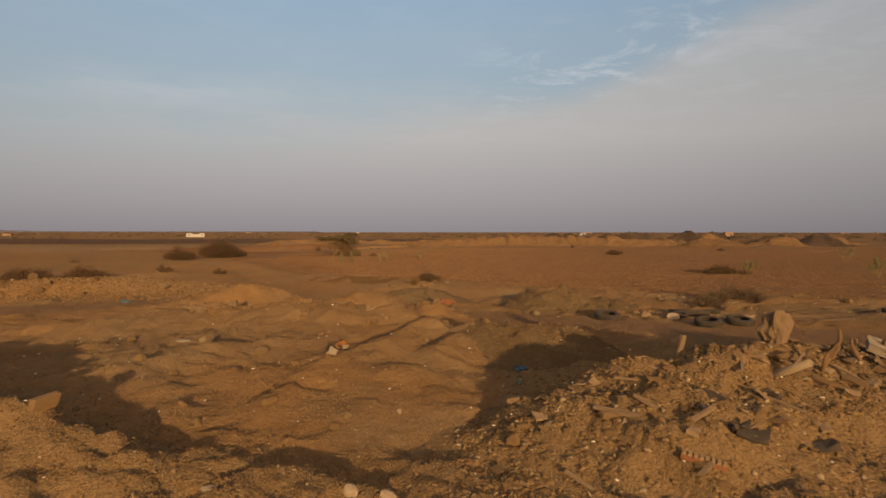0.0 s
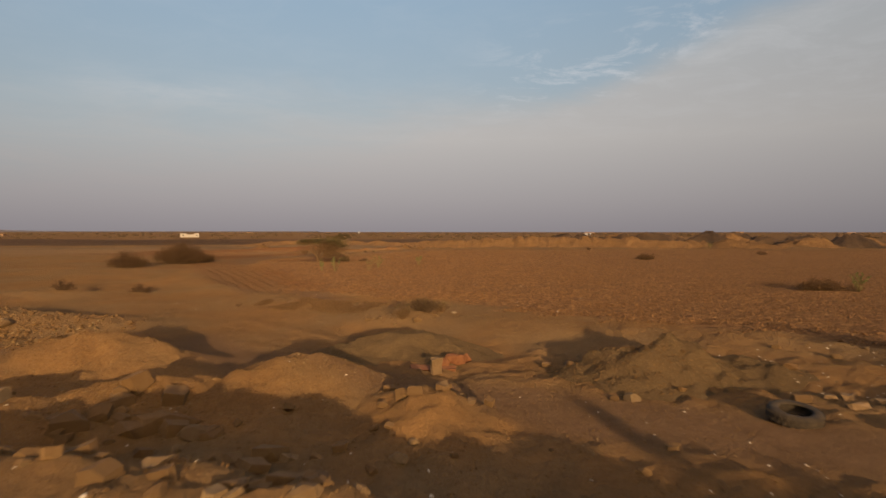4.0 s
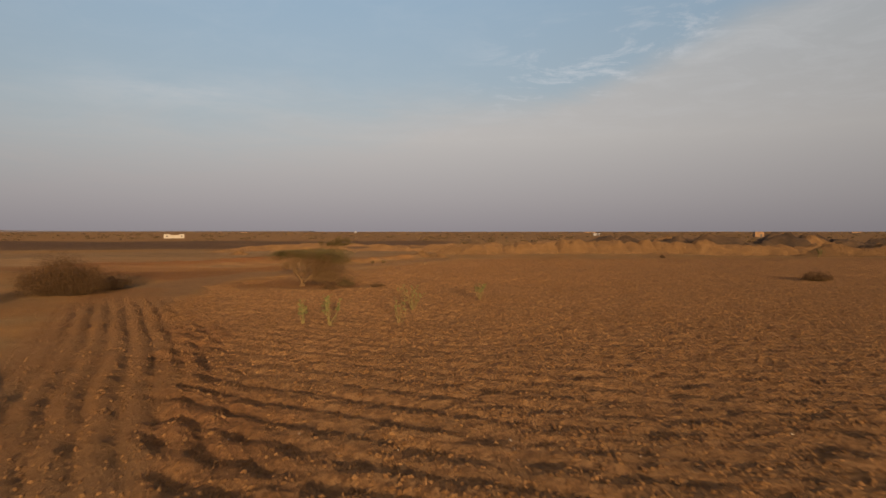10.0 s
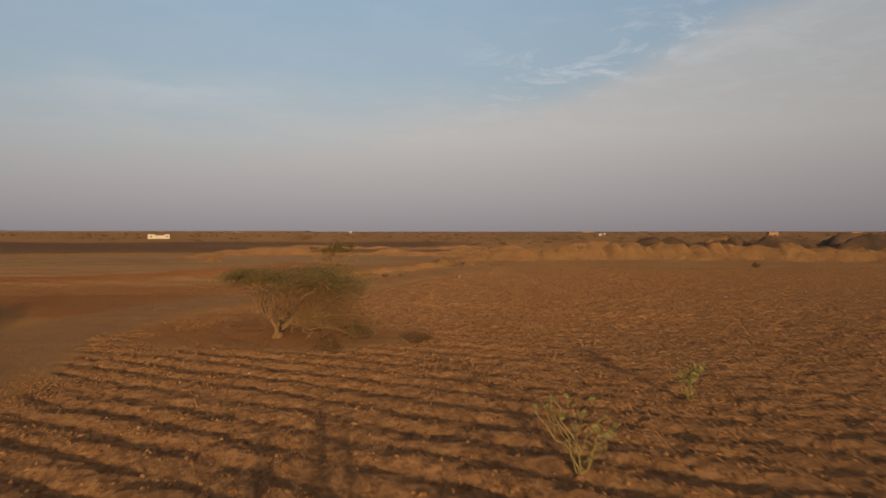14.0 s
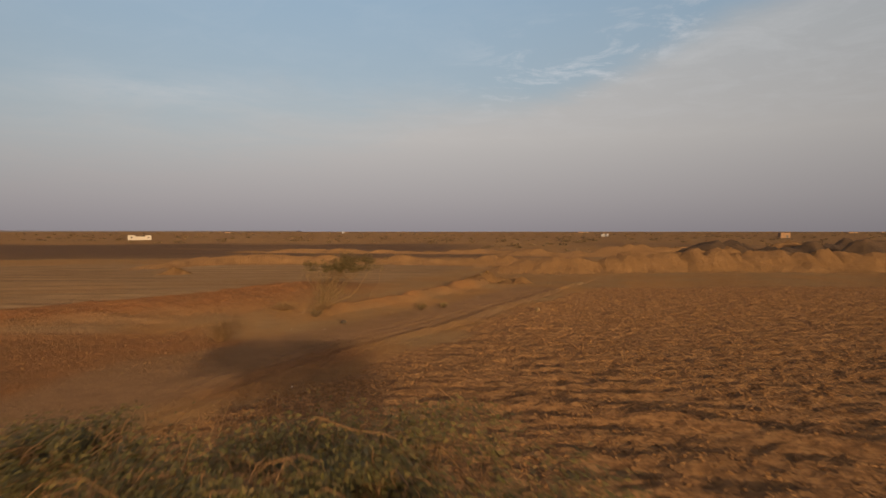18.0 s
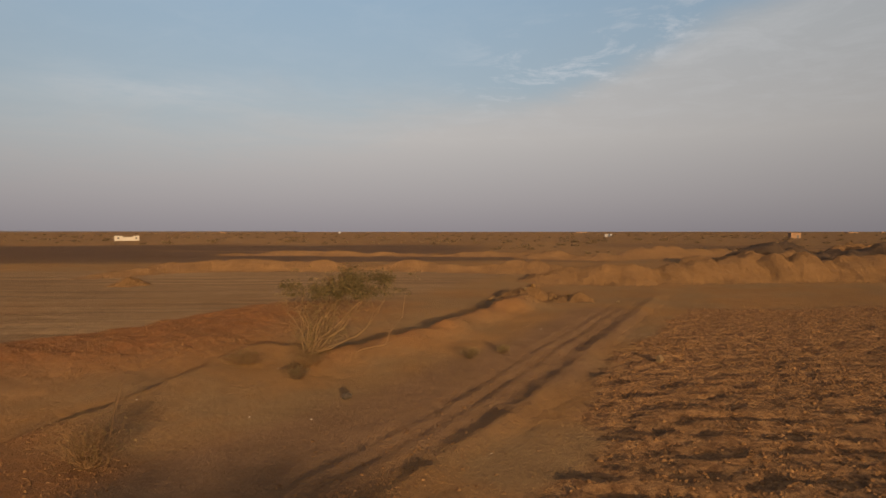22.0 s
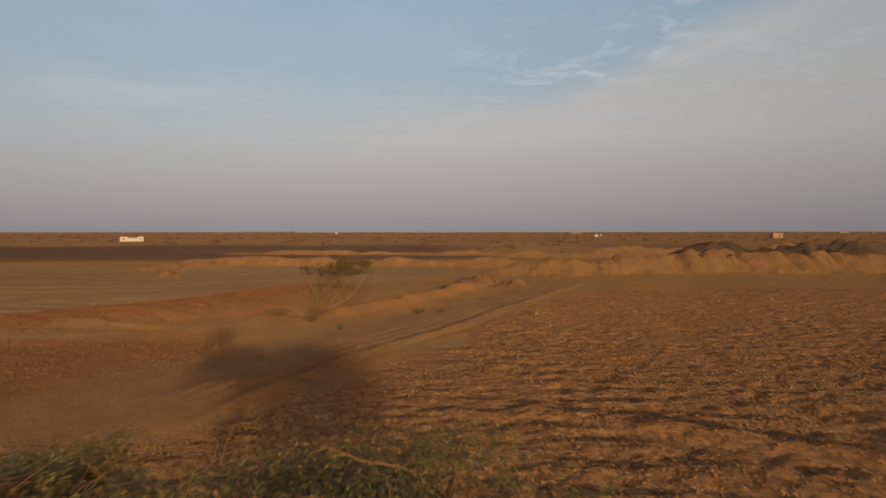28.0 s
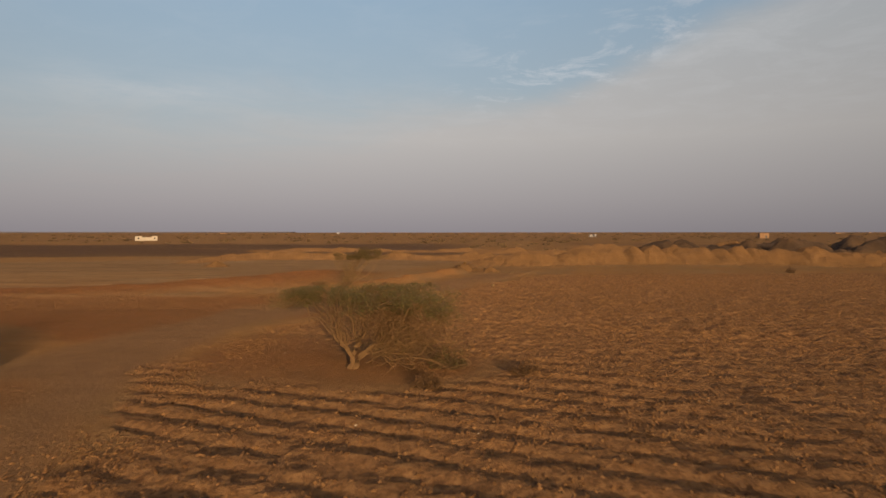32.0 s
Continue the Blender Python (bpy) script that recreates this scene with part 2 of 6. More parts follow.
GROUND.bump(GROUND.noise(30.0, 3, 0.7), 0.6, 0.02)

HEAP = Mat("heap_soil", 0.95)
h_base, h_big, h_mid, h_fine = soil_layers(HEAP)
h_base = HEAP.mix(0.55, h_base, HEAP.ramp(HEAP.noise(0.5, 4, 0.6), [(0.35, (0.135, 0.088, 0.040)), (0.65, (0.190, 0.127, 0.060))]))
h_col = HEAP.mix(HEAP.ramp(HEAP.noise(5.5, 5, 0.7), [(0.4, 0.0), (0.65, 0.6)]), h_base, (0.211, 0.140, 0.062))
h_col = HEAP.mix(HEAP.ramp(h_fine, [(0.3, 0.4), (0.6, 0.0)]), h_col, (0.060, 0.033, 0.014))
h_col = HEAP.mix(HEAP.ramp(HEAP.noise(38, 2, 0.6), [(0.58, 0.0), (0.66, 0.55)]), h_col, (0.28, 0.20, 0.11))
h_col = HEAP.mix(HEAP.ramp(HEAP.noise(27, 3, 0.6), [(0.56, 0.0), (0.66, 0.7)]), h_col, (0.065, 0.033, 0.013))
HEAP.color(h_col)
HEAP.bump(HEAP.noise(3.0, 6, 0.75), 0.8, 0.12)
HEAP.bump(HEAP.noise(13, 5, 0.75), 0.9, 0.05)
HEAP.bump(HEAP.voronoi(26), 0.5, 0.03)

GRAVELLY = Mat("olive_gravel_soil", 0.95)
o_col = GRAVELLY.ramp(GRAVELLY.noise(0.8, 5, 0.65), [(0.35, (0.076, 0.050, 0.023)), (0.65, (0.118, 0.079, 0.038))])
o_col = GRAVELLY.mix(GRAVELLY.ramp(GRAVELLY.noise(9, 5, 0.7), [(0.42, 0.0), (0.65, 0.6)]), o_col, (0.060, 0.036, 0.015))
o_col = GRAVELLY.mix(GRAVELLY.ramp(GRAVELLY.noise(34, 2, 0.6), [(0.58, 0.0), (0.66, 0.6)]), o_col, (0.235, 0.165, 0.088))
GRAVELLY.color(o_col)
GRAVELLY.bump(GRAVELLY.noise(3.0, 6, 0.75), 0.8, 0.12)
GRAVELLY.bump(GRAVELLY.noise(14, 5, 0.75), 0.9, 0.06)

SPOIL = Mat("dark_spoil", 0.95)
SPOIL.color(SPOIL.ramp(SPOIL.noise(0.16, 6, 0.7), [(0.35, (0.022, 0.015, 0.011)), (0.55, (0.049, 0.031, 0.018)), (0.75, (0.098, 0.058, 0.027))]))
SPOIL.bump(SPOIL.noise(0.6, 6, 0.7), 0.9, 0.5)

ORANGE_EARTH = Mat("orange_earth", 0.95)
ORANGE_EARTH.color(ORANGE_EARTH.ramp(ORANGE_EARTH.noise(0.5, 6, 0.7), [(0.3, (0.080, 0.045, 0.019)), (0.55, (0.120, 0.068, 0.028)), (0.75, (0.148, 0.088, 0.039))]))
ORANGE_EARTH.bump(ORANGE_EARTH.noise(0.9, 6, 0.72, "Position", (1.6, 0.7, 0.5)), 0.9, 0.5)
ORANGE_EARTH.bump(ORANGE_EARTH.noise(5, 5, 0.7), 0.7, 0.08)

STONE = Mat("stone", 0.9)
s_col = STONE.ramp(STONE.random(), [(0.0, (0.100, 0.058, 0.023)), (0.4, (0.128, 0.079, 0.034)), (0.75, (0.090, 0.055, 0.024)), (1.0, (0.155, 0.110, 0.060))])
s_col = STONE.mix(STONE.ramp(STONE.noise(7, 5, 0.7), [(0.4, 0.0), (0.7, 0.6)]), s_col, (0.087, 0.046, 0.015))
STONE.color(s_col)
STONE.bump(STONE.noise(12, 5, 0.7), 0.6, 0.03)

CHIPS = Mat("stone_chips", 0.92)
c_col = CHIPS.ramp(CHIPS.island(), [(0.0, (0.090, 0.049, 0.019)), (0.35, (0.122, 0.069, 0.026)), (0.7, (0.150, 0.090, 0.036)), (0.93, (0.170, 0.112, 0.050)), (1.0, (0.235, 0.183, 0.110))])
c_col = CHIPS.mix(CHIPS.ramp(CHIPS.noise(9, 4, 0.7), [(0.4, 0.0), (0.7, 0.5)]), c_col, (0.084, 0.042, 0.012))
CHIPS.color(c_col)
CHIPS.bump(CHIPS.noise(25, 3, 0.7), 0.5, 0.015)

RUBBLE_CHIPS = Mat("rubble_chips", 0.92)
r_col = RUBBLE_CHIPS.ramp(RUBBLE_CHIPS.island(), [(0.0, (0.085, 0.050, 0.021)), (0.35, (0.130, 0.077, 0.031)), (0.7, (0.165, 0.102, 0.044)), (0.93, (0.190, 0.130, 0.066)), (1.0, (0.280, 0.225, 0.150))])
RUBBLE_CHIPS.color(RUBBLE_CHIPS.mix(RUBBLE_CHIPS.ramp(RUBBLE_CHIPS.noise(9, 4, 0.7), [(0.45, 0.0), (0.75, 0.5)]), r_col, (0.090, 0.048, 0.017)))
RUBBLE_CHIPS.bump(RUBBLE_CHIPS.noise(25, 3, 0.7), 0.5, 0.015)

CLODS = Mat("soil_clods", 0.95)
k_col = CLODS.ramp(CLODS.island(), [(0.0, (0.080, 0.040, 0.016)), (0.5, (0.140, 0.075, 0.031)), (1.0, (0.200, 0.114, 0.051))])
CLODS.color(CLODS.mix(CLODS.ramp(CLODS.noise(7, 4, 0.7), [(0.4, 0.0), (0.7, 0.5)]), k_col, (0.064, 0.030, 0.010)))
CLODS.bump(CLODS.noise(14, 4, 0.7), 0.7, 0.03)


def plain(name, a, b, scale=8.0, rough=0.8, bump=0.3, dist=0.01, where="Object", spec=0.3, metal=0.0):
    m = Mat(name, rough, metal, 0.6, spec)
    n = m.noise(scale, 5, 0.65, where)
    m.color(m.ramp(n, [(0.3, a), (0.7, b)]))
    return m.bump(m.noise(scale * 4, 4, 0.6, where), bump, dist)


RUBBER = plain("dusty_rubber", (0.014, 0.011, 0.009), (0.050, 0.037, 0.023), 5, 0.85)
BARK = plain("acacia_bark", (0.075, 0.044, 0.020), (0.140, 0.085, 0.040), 6, 0.9, 0.6, 0.02)
TWIG = plain("dry_twig", (0.088, 0.050, 0.023), (0.150, 0.088, 0.041), 5, 0.9, 0.2)
DEADWOOD = plain("dead_brush", (0.043, 0.027, 0.016), (0.093, 0.057, 0.033), 3, 0.95, 0.2)
WHITE_LITTER = plain("white_litter", (0.38, 0.33, 0.27), (0.55, 0.49, 0.41), 6, 0.7, 0.2)
STEM_TAN = plain("tan_stem", (0.125, 0.078, 0.037), (0.200, 0.127, 0.062), 5, 0.9, 0.2)
GREEN_STEM = plain("pale_stem", (0.119, 0.095, 0.033), (0.166, 0.131, 0.051), 5, 0.8, 0.2)


def leaf_mat(name, stops, transl=0.25):
    m = Mat(name, 0.75, 0.0, 0.5, 0.2)
    m.color(m.ramp(m.island(), stops))
    m.b.inputs["Transmission Weight"].default_value = 0.0
    m.b.inputs["Subsurface Weight"].default_value = 0.0
    return m


ACACIA_LEAF = leaf_mat("acacia_leaf", [(0.0, (0.050, 0.047, 0.015)), (0.5, (0.070, 0.062, 0.020)), (0.85, (0.088, 0.072, 0.025)), (1.0, (0.110, 0.078, 0.031))])
OLIVE_LEAF = leaf_mat("olive_leaf", [(0.0, (0.042, 0.034, 0.013)), (0.5, (0.064, 0.048, 0.019)), (1.0, (0.092, 0.064, 0.027))])
DRY_LEAF = leaf_mat("dry_acacia_leaf", [(0.0, (0.068, 0.054, 0.020)), (0.5, (0.116, 0.088, 0.034)), (1.0, (0.177, 0.122, 0.051))])
BUSH_LEAF = leaf_mat("bush_leaf", [(0.0, (0.037, 0.021, 0.008)), (0.5, (0.063, 0.035, 0.014)), (1.0, (0.096, 0.053, 0.021))])
STUBBLE = leaf_mat("weed_stubble", [(0.0, (0.060, 0.033, 0.014)), (0.5, (0.105, 0.061, 0.026)), (1.0, (0.190, 0.117, 0.053))])
CALO_LEAF = leaf_mat("milkweed_leaf", [(0.0, (0.061, 0.069, 0.024)), (0.5, (0.090, 0.094, 0.034)), (1.0, (0.135, 0.127, 0.051))])
FAR_LEAF = leaf_mat("far_shrub_leaf", [(0.0, (0.055, 0.038, 0.021)), (1.0, (0.100, 0.068, 0.036))])
PLANK = plain("weathered_plank", (0.097, 0.061, 0.031), (0.169, 0.113, 0.063), 4, 0.85, 0.4, 0.01)
PIPE = plain("dusty_pipe", (0.174, 0.123, 0.068), (0.224, 0.164, 0.097), 3, 0.6, 0.2)
CONCRETE = plain("broken_concrete", (0.129, 0.084, 0.044), (0.200, 0.133, 0.071), 5, 0.9, 0.6, 0.02)
PLASTER = plain("dusty_white_plaster", (0.139, 0.107, 0.070), (0.211, 0.166, 0.113), 4, 0.85, 0.3)
ORANGE_PLASTIC = plain("faded_orange_plastic", (0.176, 0.065, 0.017), (0.252, 0.113, 0.039), 4, 0.5, 0.2)
BLUE_PLASTIC = plain("blue_plastic", (0.024, 0.055, 0.080), (0.048, 0.090, 0.120), 4, 0.5, 0.3)
TEAL_PLASTIC = plain("teal_plastic", (0.060, 0.100, 0.076), (0.102, 0.140, 0.100), 4, 0.5, 0.3)
BRICK_RED = plain("red_clay", (0.122, 0.045, 0.019), (0.166, 0.076, 0.032), 5, 0.95, 0.6, 0.03)
DARK_CLOTH = plain("dark_cloth", (0.026, 0.020, 0.014), (0.055, 0.040, 0.028), 4, 0.95, 0.5, 0.02)
TAN_SACK = plain("tan_lump", (0.113, 0.073, 0.035), (0.155, 0.102, 0.053), 4, 0.95, 0.8, 0.04)
HOUSE_WALL = plain("cream_wall", (0.330, 0.305, 0.268), (0.366, 0.346, 0.318), 0.4, 0.85, 0.1)
HOUSE_DARK = plain("dark_opening", (0.035, 0.03, 0.028), (0.06, 0.05, 0.045), 2, 0.5, 0.1)
HUT_WALL = plain("white_wall", (0.247, 0.250, 0.270), (0.274, 0.277, 0.303), 0.4, 0.85, 0.1)
MUD_WALL = plain("mud_wall", (0.198, 0.121, 0.072), (0.253, 0.160, 0.094), 0.5, 0.9, 0.2)
# distance haze is painted into the hills' grey-mauve base colour
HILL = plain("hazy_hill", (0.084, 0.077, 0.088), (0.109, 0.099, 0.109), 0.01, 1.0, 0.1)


# ==== mesh helpers ====
def mesh_of(name, verts, faces, smooth=False):
    me = bpy.data.meshes.new(name)
    if isinstance(verts, np.ndarray) and isinstance(faces, np.ndarray):
        n, k = faces.shape
        me.vertices.add(len(verts))
        me.vertices.foreach_set("co", np.ascontiguousarray(verts, dtype=np.float32).ravel())
        me.loops.add(n * k)
        me.loops.foreach_set("vertex_index", np.ascontiguousarray(faces, dtype=np.int32).ravel())
        me.polygons.add(n)
        me.polygons.foreach_set("loop_start", np.arange(0, n * k, k, dtype=np.int32))
        me.update(calc_edges=True)
    else:
        me.from_pydata(verts, [], faces)
        me.update()
    if smooth:
        me.polygons.foreach_set("use_smooth", np.ones(len(me.polygons), dtype=bool))
    return me


def thing(name, label, category, m=None, group="", kind="", mesh=None, mat=None):
    ob = new(name, mesh)
    if mesh is not None and mat is not None and not mesh.materials:
        mesh.materials.append(mat.m)
    ob.matrix_world = m or Matrix.Identity(4)
    if name in ("ground", "earth_mound", "rubble_heap"):
        ob.shadow_terminator_geometry_offset, ob.shadow_terminator_shading_offset = 0.15, 0.1
    return tagged(ob, label, category, group, kind)


def part_mesh(name, me, mat, parent, label="", m=None):
    ob = new(name, me)
    if not me.materials:
        me.materials.append(mat.m)
    ob.parent = parent
    if m is not None:
        ob.matrix_basis = m
    if label:
        ob["label"] = label
    return ob


def part(name, bm, mat, parent, label="", smooth=False, m=None):
    me = bpy.data.meshes.new(name)
    bm.to_mesh(me)
    bm.free()
    if smooth:
        me.polygons.foreach_set("use_smooth", np.ones(len(me.polygons), dtype=bool))
    return part_mesh(name, me, mat, parent, label, m)


def lattice(ix, iy, seed):
    h = (ix * 374761393 + iy * 668265263 + seed * 1442695041) & 0xFFFFFFFF
    h = ((h ^ (h >> 13)) * 1274126177) & 0xFFFFFFFF
    return ((h ^ (h >> 16)) & 0xFFFF) / 65535.0


def vnoise(x, y, size, seed):
    """Smooth value noise, -1 to 1, with features of that size."""
    u, v = np.asarray(x, float) / size, np.asarray(y, float) / size
    iu, iv = np.floor(u).astype(np.int64), np.floor(v).astype(np.int64)
    fu, fv = u - iu, v - iv
    fu, fv = fu * fu * (3 - 2 * fu), fv * fv * (3 - 2 * fv)
    a, b = lattice(iu, iv, seed), lattice(iu + 1, iv, seed)
    c, d = lattice(iu, iv + 1, seed), lattice(iu + 1, iv + 1, seed)
    return 2 * (a + (b - a) * fu + (c - a) * fv + (a - b - c + d) * fu * fv) - 1


def fbm(x, y, size, seed, octaves=4, gain=0.5):
    out, amp = 0.0, 1.0
    for k in range(octaves):
        c, s = math.cos(0.7 * k), math.sin(0.7 * k)
        out = out + amp * vnoise(c * x - s * y, s * x + c * y, size * 0.5 ** k, seed + 17 * k)
        amp *= gain
    return out


def smooth(a, b, v):
    t = np.clip((v - a) / (b - a), 0, 1)
    return t * t * (3 - 2 * t)


def along(x, y, pts):
    """Distance to a polyline, side (left +), the share of the way along, for arrays."""
    best, side, share = np.full(np.shape(x), 1e9), np.zeros(np.shape(x)), np.zeros(np.shape(x))
    lens = [math.dist(p[:2], q[:2]) for p, q in zip(pts, pts[1:])]
    total, run = sum(lens), 0.0
    for (p, q), n in zip(zip(pts, pts[1:]), lens):
        ex, ey = (q[0] - p[0]) / n, (q[1] - p[1]) / n
        t = np.clip((x - p[0]) * ex + (y - p[1]) * ey, 0, n)
        d = np.hypot(x - p[0] - t * ex, y - p[1] - t * ey)
        near = d < best
        best = np.where(near, d, best)
        side = np.where(near, np.clip((ex * (y - p[1]) - ey * (x - p[0])) / np.maximum(d, 1e-6), -1, 1), side)
        share = np.where(near, (run + t) / total, share)
        run += n
    return best, side, share


def bank(x, y, pts, front, behind):
    """A bank along a polyline of (x, y, height); front and behind: its half widths to the right and the left of the way."""
    d, side, share = along(x, y, pts)
    lens = np.r_[0, np.cumsum([math.dist(p[:2], q[:2]) for p, q in zip(pts, pts[1:])])]
    tall = np.interp(share, lens / lens[-1], [p[2] for p in pts])
    w = front + (behind - front) * (side + 1) / 2
    return tall * np.exp(-(d / w) ** 2 * 1.2)


def mound(x, y, cx, cy, rx, ry, tall, turn=0.0, power=1.3):
    c, s = math.cos(radians(turn)), math.sin(radians(turn))
    u, v = ((x - cx) * c + (y - cy) * s) / rx, (-(x - cx) * s + (y - cy) * c) / ry
    return tall * np.exp(-((u * u + v * v) ** power) * 1.4)


# ==== the ground ====
FIELD = [(24, 29), (12, 38), (0.8, 48.5), (-10.5, 57), (-12.5, 64), (-17, 75), (-20, 83), (-21.5, 90), (-23.2, 97), (-23, 103), (-20.8, 109), (-17, 115), (-13.8, 122), (-10.5, 130), (-4.5, 141), (1.5, 150), (150, 152)]
RUTS = [(-9, 54), (-13.5, 63), (-17.5, 72), (-22.5, 82), (-28, 93)]
TRACK = [(-22.0, 108), (-19.6, 115), (-17.4, 120.7), (-14.9, 125), (-11.8, 131), (-8.7, 137.3), (-5.7, 143.5), (-2.6, 150), (4, 163)]
DIRT_ROAD = [(-8.5, 52), (-13, 59), (-18, 70), (-22.6, 81), (-25.2, 92), (-26.2, 101), (-25.2, 109), (-22.8, 117), (-19, 123), (-13.5, 131), (-5, 148)]
DUMP_ROAD = [(-34, 25), (-20, 30.5), (-9, 36.5), (-3, 31), (4, 27.5), (10, 24), (24, 21)]
BERM_NEAR = [(13, 33.4, 0.4), (6, 37.2, 0.62), (2.9, 39.1, 0.62), (0.9, 41.0, 0.6), (-1.0, 42.4, 0.56), (-2.6, 43.2, 0.62), (-5.0, 45.6, 0.54), (-8, 48.7, 0.46), (-10.6, 51.2, 0.38), (-13.6, 55, 0.3), (-17, 60, 0.34), (-20, 63.7, 0.38), (-22, 66, 0.1)]
BERM_FAR = [(-9.3, 153.5, 0.75), (-12, 147, 0.55), (-15.4, 139.8, 0.55), (-18.8, 134.4, 0.5), (-20.6, 131.5, 0.25)]
BERM_LOW = [(-20.2, 134.6, 0.35), (-22.2, 134.6, 0.42), (-23.4, 132.6, 0.42), (-23.9, 128.8, 0.4), (-24.5, 126.0, 0.34), (-25.6, 122.5, 0.24), (-27.5, 118, 0.05)]
RED_BANK = [(-22.6, 151, 0.3), (-24.4, 146.9, 0.7), (-25.9, 141, 0.85), (-27.4, 136.6, 0.9), (-29.6, 133.8, 0.85), (-33, 131.6, 0.75), (-38, 129.5, 0.6), (-50, 126, 0.35)]
RIDGE_DUMP = [(0.6, 20.4, 0.5), (-1.2, 21.5, 0.85), (-4, 21.8, 0.85), (-7, 22.4, 0.85), (-10.5, 22.2, 0.6), (-14, 22, 0.2)]
RIM_A = [(1.9, 21.0, 0.24), (1.1, 19.8, 0.28), (0.4, 18.3, 0.24), (-0.4, 16.2, 0.18), (-1.2, 14.2, 0.1)]
RIM_B = [(0.0, 20.8, 0.22), (-0.6, 19.2, 0.27), (-1.6, 16.9, 0.22), (-2.5, 15.0, 0.18), (-3.0, 12.8, 0.17), (-3.4, 10.2, 0.15)]
RIM_C = [(-3.4, 19.8, 0.1), (-4.6, 17.4, 0.24), (-6.2, 15.2, 0.22), (-7.6, 13.4, 0.1)]
STREAK = [(-3.4, 37.4, 0.06), (-5.5, 39.3, 0.08), (-8.6, 42.4, 0.05)]


def in_field(x, y):
    """Above 0 inside the ploughed field, in metres from its edge."""
    d, side, _ = along(x, y, FIELD)
    return np.where(side < 0, d, -d)


def furrow_phase(x, y):
    g = np.interp(y, [40, 56, 76, 92, 110, 150], [0.55, 0.55, 0.62, 0.52, 0.16, 0.03])
    return y + g * 17 * np.tanh((x + 13) / 17)


def ground_zones(x, y):
    inside = in_field(x, y) + 0.8 * fbm(x, y, 3.0, 5, 3)
    tree_d = np.hypot((x + 15.6) / 4.6, (y - 98.6) / 3.7)
    tree_d = np.minimum(tree_d, np.hypot((x + 19.8) / 2.9, (y - 101.0) / 5.2))
    plough = smooth(-0.3, 0.7, inside) * smooth(0.8, 1.25, tree_d + 0.15 * fbm(x, y, 2.0, 8, 2))
    d, _, _ = along(x, y, DIRT_ROAD)
    road = 1 - smooth(1.6, 3.2, d + 0.5 * fbm(x, y, 4.0, 9, 2))
    d, _, _ = along(x, y, DUMP_ROAD)
    road = np.maximum(road, 1 - smooth(0.9, 2.3, d + 0.5 * fbm(x, y, 3.0, 9, 2)))
    d, _, _ = along(x, y, RUTS)
    turned = (1 - smooth(2.2, 4.5, d + 0.8 * fbm(x, y, 3.0, 11, 2))) * smooth(54, 60, y)
    road = np.clip(road * (1 - 0.8 * plough) * (1 - 0.7 * turned), 0, 1)
    far = y + 10 * fbm(x, y, 60, 31, 2)
    dark = smooth(212, 222, far) * (1 - smooth(345, 380, y + 14 * fbm(x, y, 80, 33, 3))) * (1 - smooth(-8, 25, x + 0.12 * (y - 220) + 10 * fbm(x, y, 40, 35, 2)))
    dark = dark * (1 - 0.8 * smooth(0.2, 0.5, fbm(x * 0.25, y, 22, 37, 3)) * smooth(-120, -40, x))
    dark = np.maximum(dark, 0.75 * smooth(188, 200, y) * smooth(30, 60, x) * (1 - smooth(320, 420, y)) * smooth(-0.35, 0.2, fbm(x * 0.4, y, 16, 39, 3)))
    dark = np.maximum(dark, 0.12 * smooth(360, 420, y + 20 * fbm(x, y, 60, 43, 3)))
    red = np.clip(1.35 * bank(x, y, [(a, b, 1.0) for a, b, _ in RED_BANK], 2.6, 4.6), 0, 1)
    # orange of the far berm's sunlit face, put into the soil colour
    red = np.maximum(red, 0.6 * bank(x, y, [(a, b, 1.0) for a, b, _ in BERM_FAR], 0.5, 1.1))
    red = np.maximum(red, 0.6 * turned)
    red = np.maximum(red, 0.75 * (1 - smooth(0.7, 1.2, tree_d)))
    red = np.maximum(red, 0.35 * smooth(0.15, 0.5, fbm(x * 0.5, y, 14, 41, 3)) * smooth(55, 70, y) * (1 - smooth(140, 170, y)) * smooth(-22, -28, x))
    red = np.maximum(red, 0.95 * (1 - smooth(3.5, 7.5, np.hypot((x + 23.5) * 0.7, y - 118.5) + 1.5 * fbm(x, y, 4, 44, 3))))
    red = np.maximum(red, 0.85 * smooth(104, 106.5, y + 0.5 * (x + 30) + 1.2 * fbm(x, y, 5, 46, 3)) * (1 - smooth(123, 126, y + 1.5 * fbm(x, y, 6, 56, 3))) * smooth(-24, -27, x - 0.1 * (y - 110)))
    return plough, road, np.clip(dark, 0, 1), np.clip(red, 0, 1)


def graded(x, y):
    """The flat, graded field beyond the far berm."""
    return smooth(118, 126, y - 0.25 * (x + 30)) * (1 - smooth(188, 196, y + 4 * fbm(x, y, 20, 66, 2))) * smooth(-22, -27, x - 0.42 * (y - 140))


